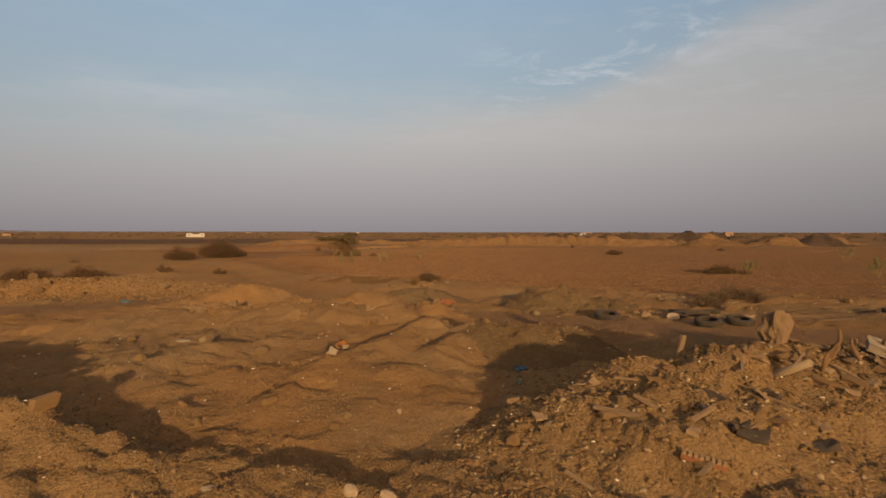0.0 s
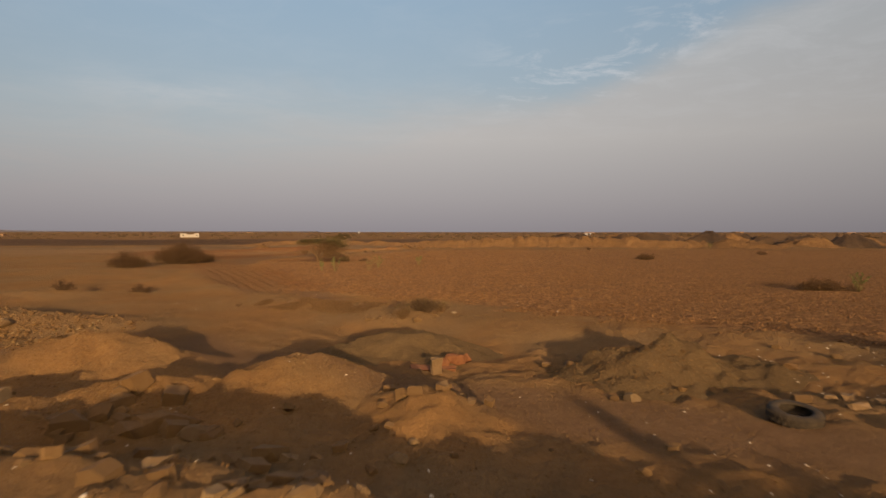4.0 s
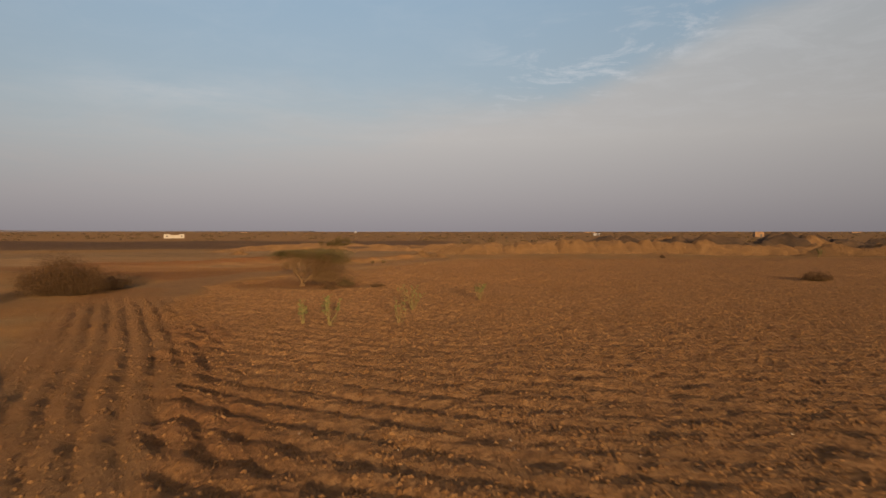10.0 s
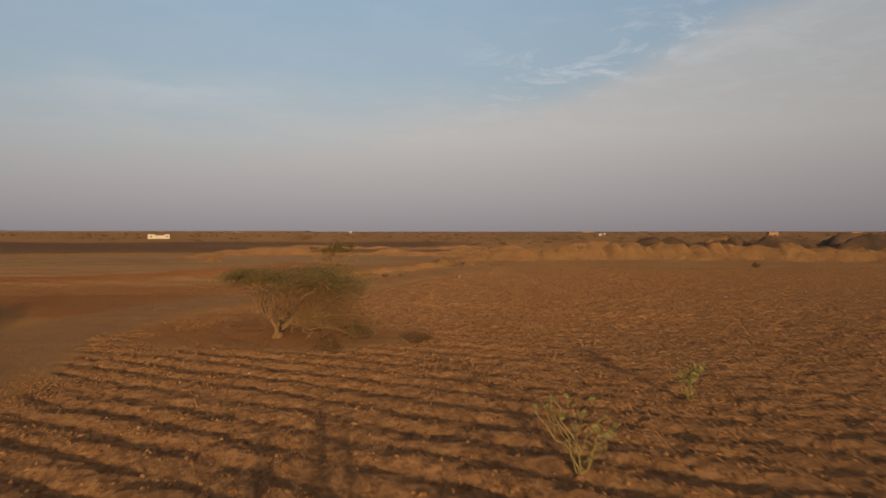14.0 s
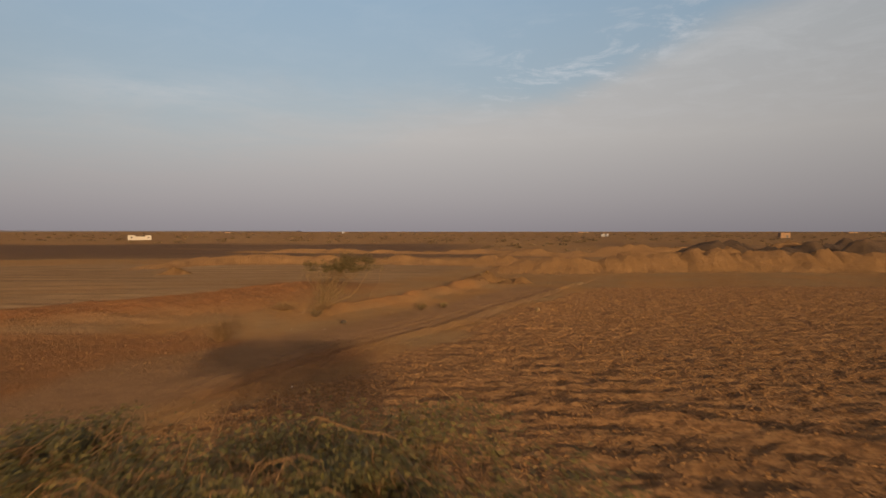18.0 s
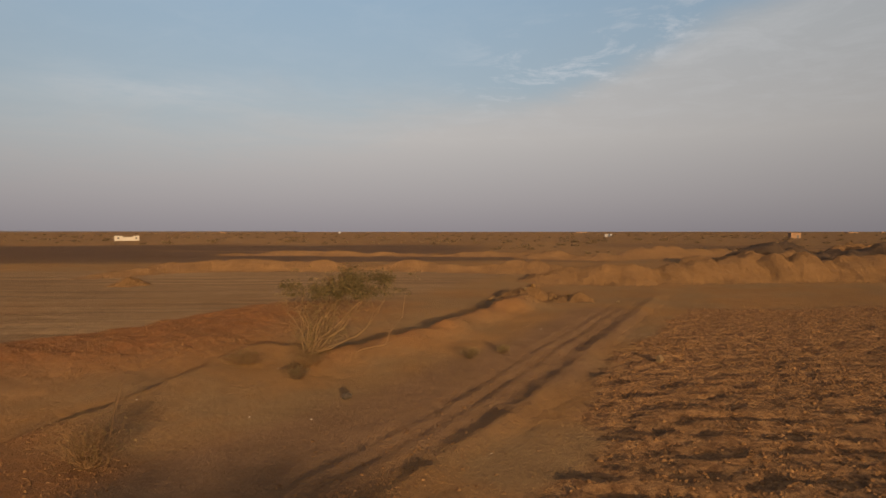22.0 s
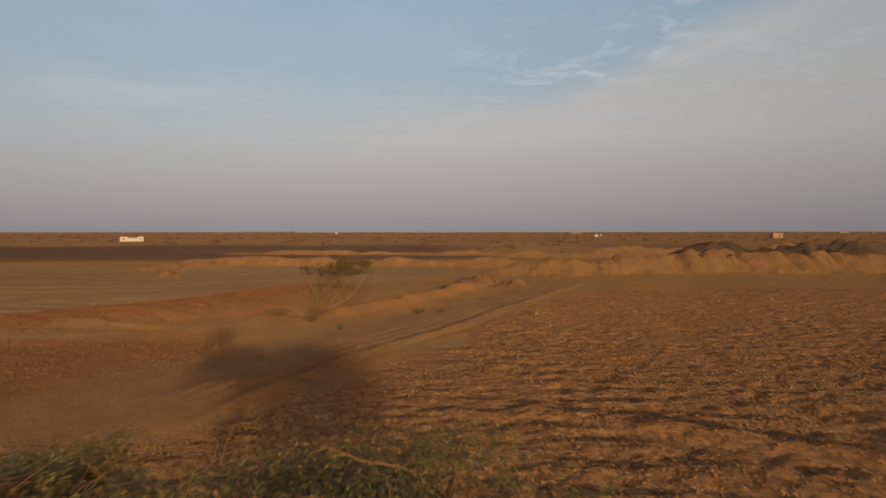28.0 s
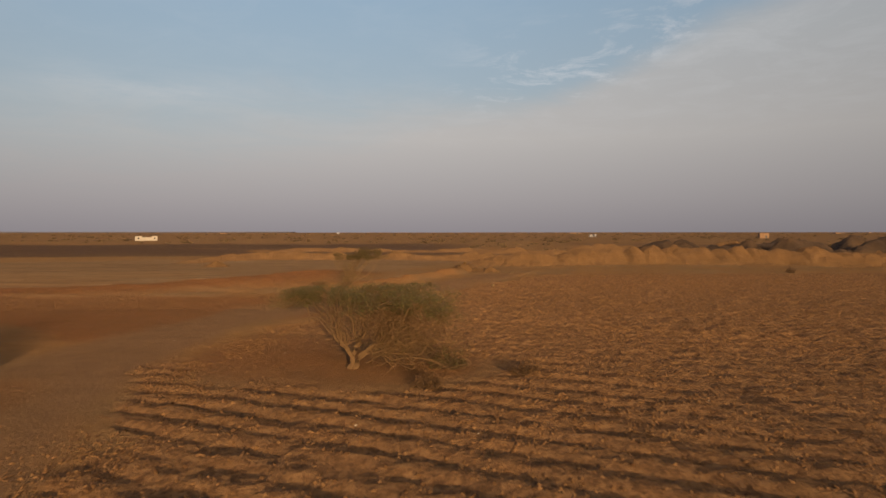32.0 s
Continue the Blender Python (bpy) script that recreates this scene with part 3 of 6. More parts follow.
def ground_height(x, y, detail=True):
    plough, road, dark, red = ground_zones(x, y)
    h = 0.12 * fbm(x, y, 18, 3, 3) * (1 - 0.6 * plough)
    h = h * smooth(4, 30, np.hypot(x, y - 20) + 12)
    # the dump: broad low spread of tipped soil with its back edge and gullies
    h = h + mound(x, y, -4.6, 16.6, 6.2, 6.4, 0.55, 10, 2.0)
    h = h + bank(x, y, RIDGE_DUMP, 0.85, 2.4) * (1 + 0.3 * fbm(x, y, 1.7, 49, 3))
    h = h + (bank(x, y, RIM_A, 0.34, 0.95) + bank(x, y, RIM_B, 0.34, 0.9) + bank(x, y, RIM_C, 0.34, 0.9)) * (1 + 0.35 * fbm(x, y, 0.9, 50, 2))
    h = h + bank(x, y, BERM_NEAR, 1.15, 2.5) * (1 + 0.12 * fbm(x, y, 2.6, 45, 3)) + bank(x, y, STREAK, 0.6, 0.3)
    h = h + (bank(x, y, BERM_FAR, 0.6, 1.0) + bank(x, y, BERM_LOW, 0.5, 1.3)) * (0.85 + 0.25 * fbm(x, y, 2.4, 47, 3) + 0.1 * fbm(x, y, 0.8, 48, 2)) + bank(x, y, RED_BANK, 3.0, 4.2)
    # hollow tracks behind the near berm, drifts on the far left
    h = h - 0.07 * bank(x, y, [(a + 1.5, b + 2.2, 1.0) for a, b, _ in BERM_NEAR], 1.6, 1.6)
    h = h + mound(x, y, -1.9, 40.8, 2.2, 1.3, 0.3, -25, 1.0) * (1 + 0.4 * fbm(x, y, 0.9, 59, 3))
    h = h + mound(x, y, -18.5, 61.5, 4.5, 2.2, 0.22, -25) + mound(x, y, -24, 52, 6, 2.5, 0.35, 15)
    h = h + mound(x, y, -21, 39, 9.5, 2.4, 0.85, 12) + mound(x, y, -9.6, 32.2, 3.2, 1.6, 0.95, 10, 1.0) + mound(x, y, -3.2, 29.6, 2.3, 1.8, 1.0, -10, 1.0)
    h = h + mound(x, y, -6.6, 27.9, 2.3, 1.4, 0.75, 15, 1.0) + mound(x, y, -0.4, 27.4, 1.5, 1.3, 0.55, 0) + mound(x, y, -9.8, 26.6, 2.2, 1.4, 0.6, -20)
    h = h + mound(x, y, 9.5, 31.5, 4.0, 1.4, 0.22, -20) + mound(x, y, 18.5, 32.5, 5.0, 1.6, 0.4, -15)
    # tyre ruts turning round the field, and the double track further on
    d, side, share = along(x, y, RUTS)
    lateral = d * side
    rut = np.exp(-(lateral / 3.0) ** 4) * smooth(0.0, 0.15, share) * (1 - smooth(0.72, 1.0, share))
    h = h + rut * (0.085 * (2 * np.abs(np.sin(lateral * math.pi / 0.78 + 0.4 * fbm(x, y, 4, 51, 2))) - 1.2) * np.clip(0.9 + 0.4 * fbm(x, y, 3, 52, 2), 0.2, 1.5) + 0.025 * fbm(x, y, 0.5, 58, 2) - 0.03)
    d, side, share = along(x, y, TRACK)
    lateral = d * side
    rut = np.exp(-(lateral / 2.5) ** 4) * smooth(0.0, 0.12, share) * (1 - smooth(0.85, 1.0, share))
    wave = lateral + 0.12 * fbm(x, y, 6, 53, 2)
    worn = np.clip(0.95 + 0.2 * fbm(x, y, 3, 54, 3), 0.6, 1.3)
    for at, deep, wide in ((1.75, 0.055, 0.24), (1.05, 0.05, 0.2), (0.35, 0.045, 0.2), (-1.2, 0.042, 0.34)):
        h = h + rut * worn * deep * (0.7 * np.exp(-((wave - at - 1.3 * wide) / wide) ** 2) - np.exp(-((wave - at) / wide) ** 2))
    h = h + rut * 0.09 * np.exp(-((wave + 0.42) / 0.28) ** 2) * (0.9 + 0.5 * fbm(x, y, 0.6, 57, 2)) + rut * 0.008 * fbm(x, y, 0.45, 55, 2, 0.7)
    # furrows and clods of the ploughed field
    near = np.exp(-np.clip(x + 7, 0, 99) / 9) * (1 - 0.7 * smooth(95, 104, y)) + 0.8 * np.exp(-np.clip(in_field(x, y), 0, 99) / 5.0) * (1 - smooth(60, 70, y))
    phase = (furrow_phase(x, y) + 0.2 * fbm(x, y, 6, 61, 2) + 0.35 * smooth(96, 106, y) * fbm(x, y, 2.5, 62, 3)) / 1.36
    saw = np.sin(2 * math.pi * phase) + 0.35 * np.sin(4 * math.pi * phase + 0.8)
    h = h + plough * saw * (0.008 + (0.034 + 0.018 * smooth(-4, -10, x)) * np.clip(near, 0, 1.1)) * np.clip(0.9 + 0.3 * fbm(x, y, 4, 63, 2) + (0.2 + 0.5 * smooth(96, 106, y)) * fbm(x, y, 0.9, 64, 2), 0.0, 1.6)
    # raised rim of the field at its near side
    edge = in_field(x, y)
    h = h + 0.10 * np.exp(-((edge - 0.4) / 0.5) ** 2) * (1 - smooth(90, 100, y)) * (0.6 + 0.6 * fbm(x, y, 3, 65, 2))
    # a low tongue of soil right of the track
    h = h + bank(x, y, [(-11, 112, 0.12), (-4, 107.5, 0.22), (3, 103.5, 0.12)], 0.5, 0.5)
    far = smooth(150, 200, y)
    h = h + far * (0.5 * fbm(x, y, 60, 71, 3) * (1 - 0.7 * dark)) - 0.4 * far
    flatf = graded(x, y)
    h = h + flatf * 0.035 * np.sin(2 * math.pi * (y + 0.04 * x + 0.5 * fbm(x * 0.2, y, 6, 67, 2)) / 2.4)
    if detail:
        h = h + plough * ((0.046 - 0.010 * np.clip(near, 0, 1) + 0.010 * smooth(96, 106, y)) * fbm(x * 0.7, y, 0.42, 81, 2, 0.9) + 0.008 * fbm(x * 0.5, y, 1.6, 83, 2) - 0.03 * smooth(0.3, 0.8, fbm(x * 0.7, y, 0.6, 84, 2)))
        wild = (1 - plough) * (1 - 0.8 * road)
        dump = (1 - smooth(30, 44, y)) * (1 - road)
        h = h + wild * 0.035 * fbm(x, y, 1.6, 85, 4, 0.55) + wild * dump * (0.075 * fbm(x, y, 1.4, 87, 4, 0.8) + 0.09 * np.abs(fbm(x, y, 0.9, 88, 3, 0.65)) - 0.03) + (0.02 + 0.05 * smooth(122, 128, y)) * red * fbm(x, y, 0.8, 89, 3, 0.7)
        tipped = np.clip(mound(x, y, -3.2, 29.6, 2.3, 1.8, 1.0, -10) + mound(x, y, -9.6, 32.2, 3.2, 1.6, 1.0, 10) + mound(x, y, -6.6, 27.9, 2.3, 1.4, 1.0, 15) + mound(x, y, -0.4, 27.4, 1.5, 1.3, 1.0, 0), 0, 1)
        h = h + tipped * (0.12 * np.abs(fbm(x, y, 0.9, 92, 3, 0.6)) - 0.05)
        h = h + 0.007 * fbm(x, y, 0.6, 91, 2)
    return h


def axis(lo, fine_lo, fine_hi, hi, step, growth):
    mid = list(np.arange(fine_lo, fine_hi + step / 2, step))
    for sign, end in ((1, hi), (-1, lo)):
        s, v, out = step, mid[-1] if sign > 0 else mid[0], []
        while (v < end) if sign > 0 else (v > end):
            s *= growth
            v = v + sign * s
            out.append(v)
        mid = mid + out if sign > 0 else out[::-1] + mid
    return np.array(mid)


gx = axis(-5200, -27, 12, 5200, 0.162, 1.07)
gy = axis(-400, 8, 140, 4950, 0.162, 1.034)
GX, GY = np.meshgrid(gx, gy)
GZ = ground_height(GX, GY)
nx, ny = len(gx), len(gy)
idx = np.arange(nx * ny).reshape(ny, nx)
quads = np.stack([idx[:-1, :-1], idx[:-1, 1:], idx[1:, 1:], idx[1:, :-1]], -1).reshape(-1, 4)
ground_me = mesh_of("ground", np.stack([GX, GY, GZ], -1).reshape(-1, 3), quads, True)
for zone, values in zip(("plough", "road", "dark", "red"), ground_zones(GX, GY)):
    ground_me.attributes.new(zone, "FLOAT", "POINT").data.foreach_set("value", values.astype(np.float32).ravel())
ground_me.attributes.new("graded", "FLOAT", "POINT").data.foreach_set("value", (graded(GX, GY) * (1 - ground_zones(GX, GY)[3])).astype(np.float32).ravel())
thing("ground", "wide sandy desert ground with a ploughed field and dirt tracks", "ground", kind="structure", mesh=ground_me, mat=GROUND)


def ground_at(x, y):
    """The ground sheet's height, between its vertices."""
    i = np.clip(np.searchsorted(gx, x) - 1, 0, nx - 2)
    j = np.clip(np.searchsorted(gy, y) - 1, 0, ny - 2)
    u, v = (x - gx[i]) / (gx[i + 1] - gx[i]), (y - gy[j]) / (gy[j + 1] - gy[j])
    return (GZ[j, i] * (1 - u) + GZ[j, i + 1] * u) * (1 - v) + (GZ[j + 1, i] * (1 - u) + GZ[j + 1, i + 1] * u) * v


def H(x, y):
    return float(ground_at(np.array([float(x)]), np.array([float(y)]))[0])


# ==== heaps of earth ====
def heap_mesh(name, outline, size, res, seed, rough=0.12, grain=0.7):
    """outline(u, v): height over the ground at world x, y; the skirt dips under the ground."""
    x0, y0, x1, y1 = size
    xs, ys = np.arange(x0, x1 + res, res), np.arange(y0, y1 + res, res)
    X, Y = np.meshgrid(xs, ys)
    Z0 = outline(X, Y)
    body = smooth(0.0, 0.35, Z0)
    Z = ground_height(X, Y, False) + Z0 - 0.12 + body * (rough * fbm(X, Y, grain, seed, 5, 0.6))
    keep = (Z0 > 0.02)
    n = len(xs)
    ids = np.arange(X.size).reshape(X.shape)
    q = np.stack([ids[:-1, :-1], ids[:-1, 1:], ids[1:, 1:], ids[1:, :-1]], -1).reshape(-1, 4)
    kept = keep.ravel()[q].any(1)
    q = q[kept]
    used, inv = np.unique(q, return_inverse=True)
    v = np.stack([X, Y, Z], -1).reshape(-1, 3)[used]
    return mesh_of(name, v, inv.reshape(-1, 4), True)


HEAPS = []


def earth_heap(label, f, size, res, seed, mat=HEAP, rough=0.08, grain=0.9, name="earth_mound", category="earth mound", group="spoil heaps"):
    cx, cy = (size[0] + size[2]) / 2, (size[1] + size[3]) / 2
    me = heap_mesh(name, f, size, res, seed, rough, grain)
    HEAPS.append((f, size, seed, rough, grain))
    return thing(name, label, category, group=group, mesh=me, mat=mat)


def rubble_top(x, y):
    crest = bank(x, y, [(0.8, 10.0, 0.25), (1.9, 11.0, 0.95), (3.2, 11.5, 1.4), (4.5, 11.7, 1.5), (6.6, 12.0, 1.7), (9, 12.2, 1.6), (12, 12.6, 1.5), (15, 12.8, 0.6)], 3.4, 1.5)
    low = mound(x, y, 6.5, 16.0, 4.2, 3.0, 0.5) + mound(x, y, 3.4, 14.4, 2.6, 2.2, 0.35) + 0.16 * fbm(x, y, 1.6, 101, 2) * smooth(0.1, 0.6, crest)
    return np.maximum(crest + low - 0.06, 0)


rubble = earth_heap("large heap of tipped building rubble and soil", rubble_top, (-1.5, 5.5, 18, 20.5), 0.11, 103, HEAP, 0.12, 0.7, "rubble_heap", "rubble heap")


earth_heap("loose gravelly soil mound with boulders on top", lambda x, y: np.maximum(bank(x, y, [(-13, 11.5, 1.3), (-8.6, 10.6, 1.45), (-6.2, 9.6, 1.05), (-4.6, 9.0, 0.7), (-3.2, 8.9, 0.35)], 2.6, 1.2) - 0.04, 0), (-16, 5, -1.5, 14), 0.10, 107, HEAP, 0.14, 0.6)
earth_heap("low gravelly soil mound", lambda x, y: np.maximum(bank(x, y, [(-3.9, 8.6, 0.25), (-2.2, 9.1, 0.55), (-1.1, 8.6, 0.35), (-0.6, 8.1, 0.1)], 1.8, 0.7) - 0.04, 0), (-6, 5.5, 1.2, 11), 0.10, 109, HEAP, 0.10, 0.6)
earth_heap("rounded sandy soil mound with pebbles", lambda x, y: np.maximum(mound(x, y, 3.1, 18.7, 2.2, 2.0, 1.05, -15, 1.2) - 0.03, 0), (-0.5, 15.2, 6.8, 22.5), 0.10, 113, GRAVELLY, 0.08, 0.5)
earth_heap("quarried earth mound with a hollow face", lambda x, y: np.maximum(mound(x, y, -1.4, 35.2, 2.7, 1.9, 1.0, -10, 1.1) * (1 + 0.35 * fbm(x, y, 1.8, 128, 3)) - 0.03, 0), (-5.2, 32.0, 2.6, 39.4), 0.12, 127, GRAVELLY, 0.10, 0.6)
earth_heap("pointed earth mound with a shaded flank", lambda x, y: np.maximum((mound(x, y, 5.1, 31.8, 2.0, 1.9, 1.1, -12, 1.0) + mound(x, y, 7.2, 31.4, 2.2, 1.6, 0.45, -12, 1.1)) * (1 + 0.3 * fbm(x, y, 1.6, 132, 4)) - 0.03, 0), (0.5, 27, 11, 37), 0.12, 131, GRAVELLY, 0.14, 0.6)


def surf(x, y):
    """Ground or heap height for arrays."""
    x, y = np.asarray(x, float), np.asarray(y, float)
    top = ground_at(x, y)
    for f, (x0, y0, x1, y1), seed, rough, grain in HEAPS:
        inside = (x > x0) & (x < x1) & (y > y0) & (y < y1)
        if not inside.any():
            continue
        u, v = x[inside], y[inside]
        z = f(u, v)
        over = z > 0.05
        if over.any():
            u, v, z = u[over], v[over], z[over]
            high = ground_height(u, v, False) + z - 0.12 + smooth(0.0, 0.35, z) * rough * fbm(u, v, grain, seed, 5, 0.6)
            at = np.flatnonzero(inside)[over]
            top[at] = np.maximum(top[at], high)
    return top


def S(x, y):
    return float(surf(np.array([x]), np.array([y]))[0])


# ---- far earthworks ----
def bumpy(pts, front, behind, size, seed, depth=0.6):
    def f(x, y):
        b = bank(x, y, pts, front, behind)
        return np.maximum(b * (1 + depth * fbm(x, y, size, seed, 3)) - 0.35 * b * (1 - np.abs(vnoise(x, y * 0.2, 2.6, seed + 3))) ** 4 - 0.05, 0)
    return f


earth_heap("long orange earth embankment with gullied flanks", bumpy([(-3, 172.5, 0.9), (2, 171.5, 2.0), (9, 171.5, 2.2), (16, 172, 2.4), (26, 172, 2.4), (38, 171, 2.3), (50, 168, 2.1), (60, 165, 1.4)], 3.4, 3.0, 6.5, 201, 0.26), (-10, 160, 68, 184), 0.35, 203, ORANGE_EARTH, 0.28, 1.8, "earth_embankment", "embankment", "far banks")
earth_heap("pointed sandy mound beside the embankment", lambda x, y: np.maximum(mound(x, y, 64, 161.5, 5.2, 4.0, 2.3, 0, 0.8) + mound(x, y, 72, 162, 6, 4, 1.2) - 0.05, 0), (54, 152, 84, 171), 0.45, 205, ORANGE_EARTH, 0.12, 2.0)
earth_heap("low bright ridge of pushed-up sand", bumpy([(-52, 178, 0.3), (-47, 187, 1.25), (-40, 189.5, 1.3), (-34, 189.5, 1.2), (-24, 190, 1.2), (-16, 190, 1.1), (-8, 189.5, 1.25), (-2, 188, 1.7), (4, 186, 1.0)], 3.2, 2.2, 6, 207, 0.35), (-66, 168, 14, 200), 0.5, 209, ORANGE_EARTH, 0.12, 2.0, "sand_ridge", "sand ridge", "far banks")
earth_heap("second low ridge of pushed-up sand", bumpy([(-60, 252, 0.5), (-46, 255, 1.1), (-32, 256, 1.5), (-10, 252, 1.1), (2, 250, 1.3), (14, 248, 0.6)], 4.5, 3.0, 9, 211, 0.5), (-76, 240, 26, 266), 0.8, 213, ORANGE_EARTH, 0.1, 2.0, "sand_ridge", "sand ridge", "far banks")
earth_heap("tan earth embankment beyond the field", bumpy([(6, 236, 1.0), (14, 236, 1.7), (30, 238, 1.8), (44, 240, 1.2)], 4.5, 4.0, 10, 217), (-4, 224, 56, 252), 0.8, 219, ORANGE_EARTH, 0.15, 3.0, "earth_embankment", "embankment", "far banks")
earth_heap("small cone of tipped sand on the flat field", lambda x, y: np.maximum(mound(x, y, -43.4, 169.5, 1.7, 1.6, 0.9, 0, 0.8) - 0.03, 0), (-50, 164, -37, 175), 0.2, 221, ORANGE_EARTH, 0.3, 0.8)
earth_heap("rough stony end of the far berm", lambda x, y: np.maximum(mound(x, y, -8.2, 155.5, 2.4, 2.0, 0.95, 0, 0.9) + mound(x, y, -5.2, 154.4, 1.3, 1.1, 0.55, 0, 0.9) - 0.03, 0), (-14, 150, 0, 161), 0.22, 223, ORANGE_EARTH, 0.3, 0.9)
rng = random.Random(77)
for k in range(17):
    cx, cy = 30 + 7.2 * k * 0.82 + rng.uniform(-3, 3), rng.uniform(192, 214) + 0.12 * k
    rx, ry, tall = rng.uniform(6, 12), rng.uniform(4, 7), rng.uniform(2.3, 4.3)
    earth_heap("dark stony spoil heap" if k % 4 else "tan and dark spoil heap with loose crest", lambda x, y, cx=cx, cy=cy, rx=rx, ry=ry, tall=tall: np.maximum(mound(x, y, cx, cy, rx, ry, tall, 0, 0.9) - 0.05, 0), (cx - 2 * rx, cy - 2 * ry, cx + 2 * rx, cy + 2 * ry), 0.7, 231 + k, SPOIL if k % 4 else ORANGE_EARTH, 0.9, 3.5, "spoil_mound", "spoil mound", "dark spoil mounds")

# ---- tubes, leaves, stones ----
def tube_arrays(paths, sides=5):
    """paths: lists of (x, y, z, radius). One array of verts and quads for all."""
    V, F, n0 = [], [], 0
    ang = np.arange(sides) * 2 * math.pi / sides
    for p in paths:
        p = np.asarray(p, float)
        d = np.gradient(p[:, :3], axis=0)
        d /= np.linalg.norm(d, axis=1)[:, None] + 1e-9
        ref = np.where(np.abs(d[:, 2:3]) > 0.9, np.array([[1.0, 0, 0]]), np.array([[0, 0, 1.0]]))
        u = np.cross(d, ref)
        u /= np.linalg.norm(u, axis=1)[:, None] + 1e-9
        w = np.cross(d, u)
        ring = p[:, None, :3] + p[:, None, 3:4] * (np.cos(ang)[None, :, None] * u[:, None] + np.sin(ang)[None, :, None] * w[:, None])
        V.append(ring.reshape(-1, 3))
        m = len(p)
        i = n0 + np.arange((m - 1) * sides).reshape(m - 1, sides)
        j = n0 + (np.arange(m - 1)[:, None] * sides + (np.arange(sides)[None] + 1) % sides)
        F.append(np.stack([i, j, j + sides, i + sides], -1).reshape(-1, 4))
        n0 += m * sides
    return np.concatenate(V), np.concatenate(F)


def tubes(name, paths, mat, parent, label="", sides=5):
    v, f = tube_arrays(paths, sides)
    ob = part_mesh(name, mesh_of(name, v, f, True), mat, parent, label)
    return tagged(ob, kind="stuff") if len(paths) > 60 else ob


def leaf_arrays(pts, size, rs, flat=0.5, slim=0.45):
    n = len(pts)
    a = rs.normal(size=(n, 3))
    a[:, 2] *= 1 - flat
    a /= np.linalg.norm(a, axis=1)[:, None]
    b = np.cross(a, rs.normal(size=(n, 3)) * np.array([1 - flat, 1 - flat, 1.0]))
    b /= np.linalg.norm(b, axis=1)[:, None] + 1e-9
    s = size * rs.uniform(0.6, 1.5, size=(n, 1))
    p = np.asarray(pts)
    v = np.stack([p - a * s, p + b * s * slim, p + a * s, p - b * s * slim], 1).reshape(-1, 3)
    return v, np.arange(4 * n).reshape(-1, 4)


def leaves(name, pts, size, mat, parent, seed, flat=0.5, slim=0.45, label=""):
    v, f = leaf_arrays(pts, size, np.random.RandomState(seed), flat, slim)
    return part_mesh(name, mesh_of(name, v, f), mat, parent, label)


def bend(a, b, r0, r1, rs, sag=0.1, steps=6, rise=0.0):
    """A crooked branch from a to b."""
    a, b = np.array(a, float), np.array(b, float)
    t = np.linspace(0, 1, steps)[:, None]
    p = a + (b - a) * t
    p += np.sin(t * math.pi) * rs.normal(size=3) * sag * np.linalg.norm(b - a)
    p[:, 2:] += rise * np.sin(t * math.pi) * np.linalg.norm(b - a)
    p[1:-1] += rs.normal(size=(steps - 2, 3)) * 0.035 * np.linalg.norm(b - a)
    return np.c_[p, r0 + (r1 - r0) * t ** 0.8]


def base_at(x, y, sink=0.03):
    return pose(x, y, S(x, y) - sink)


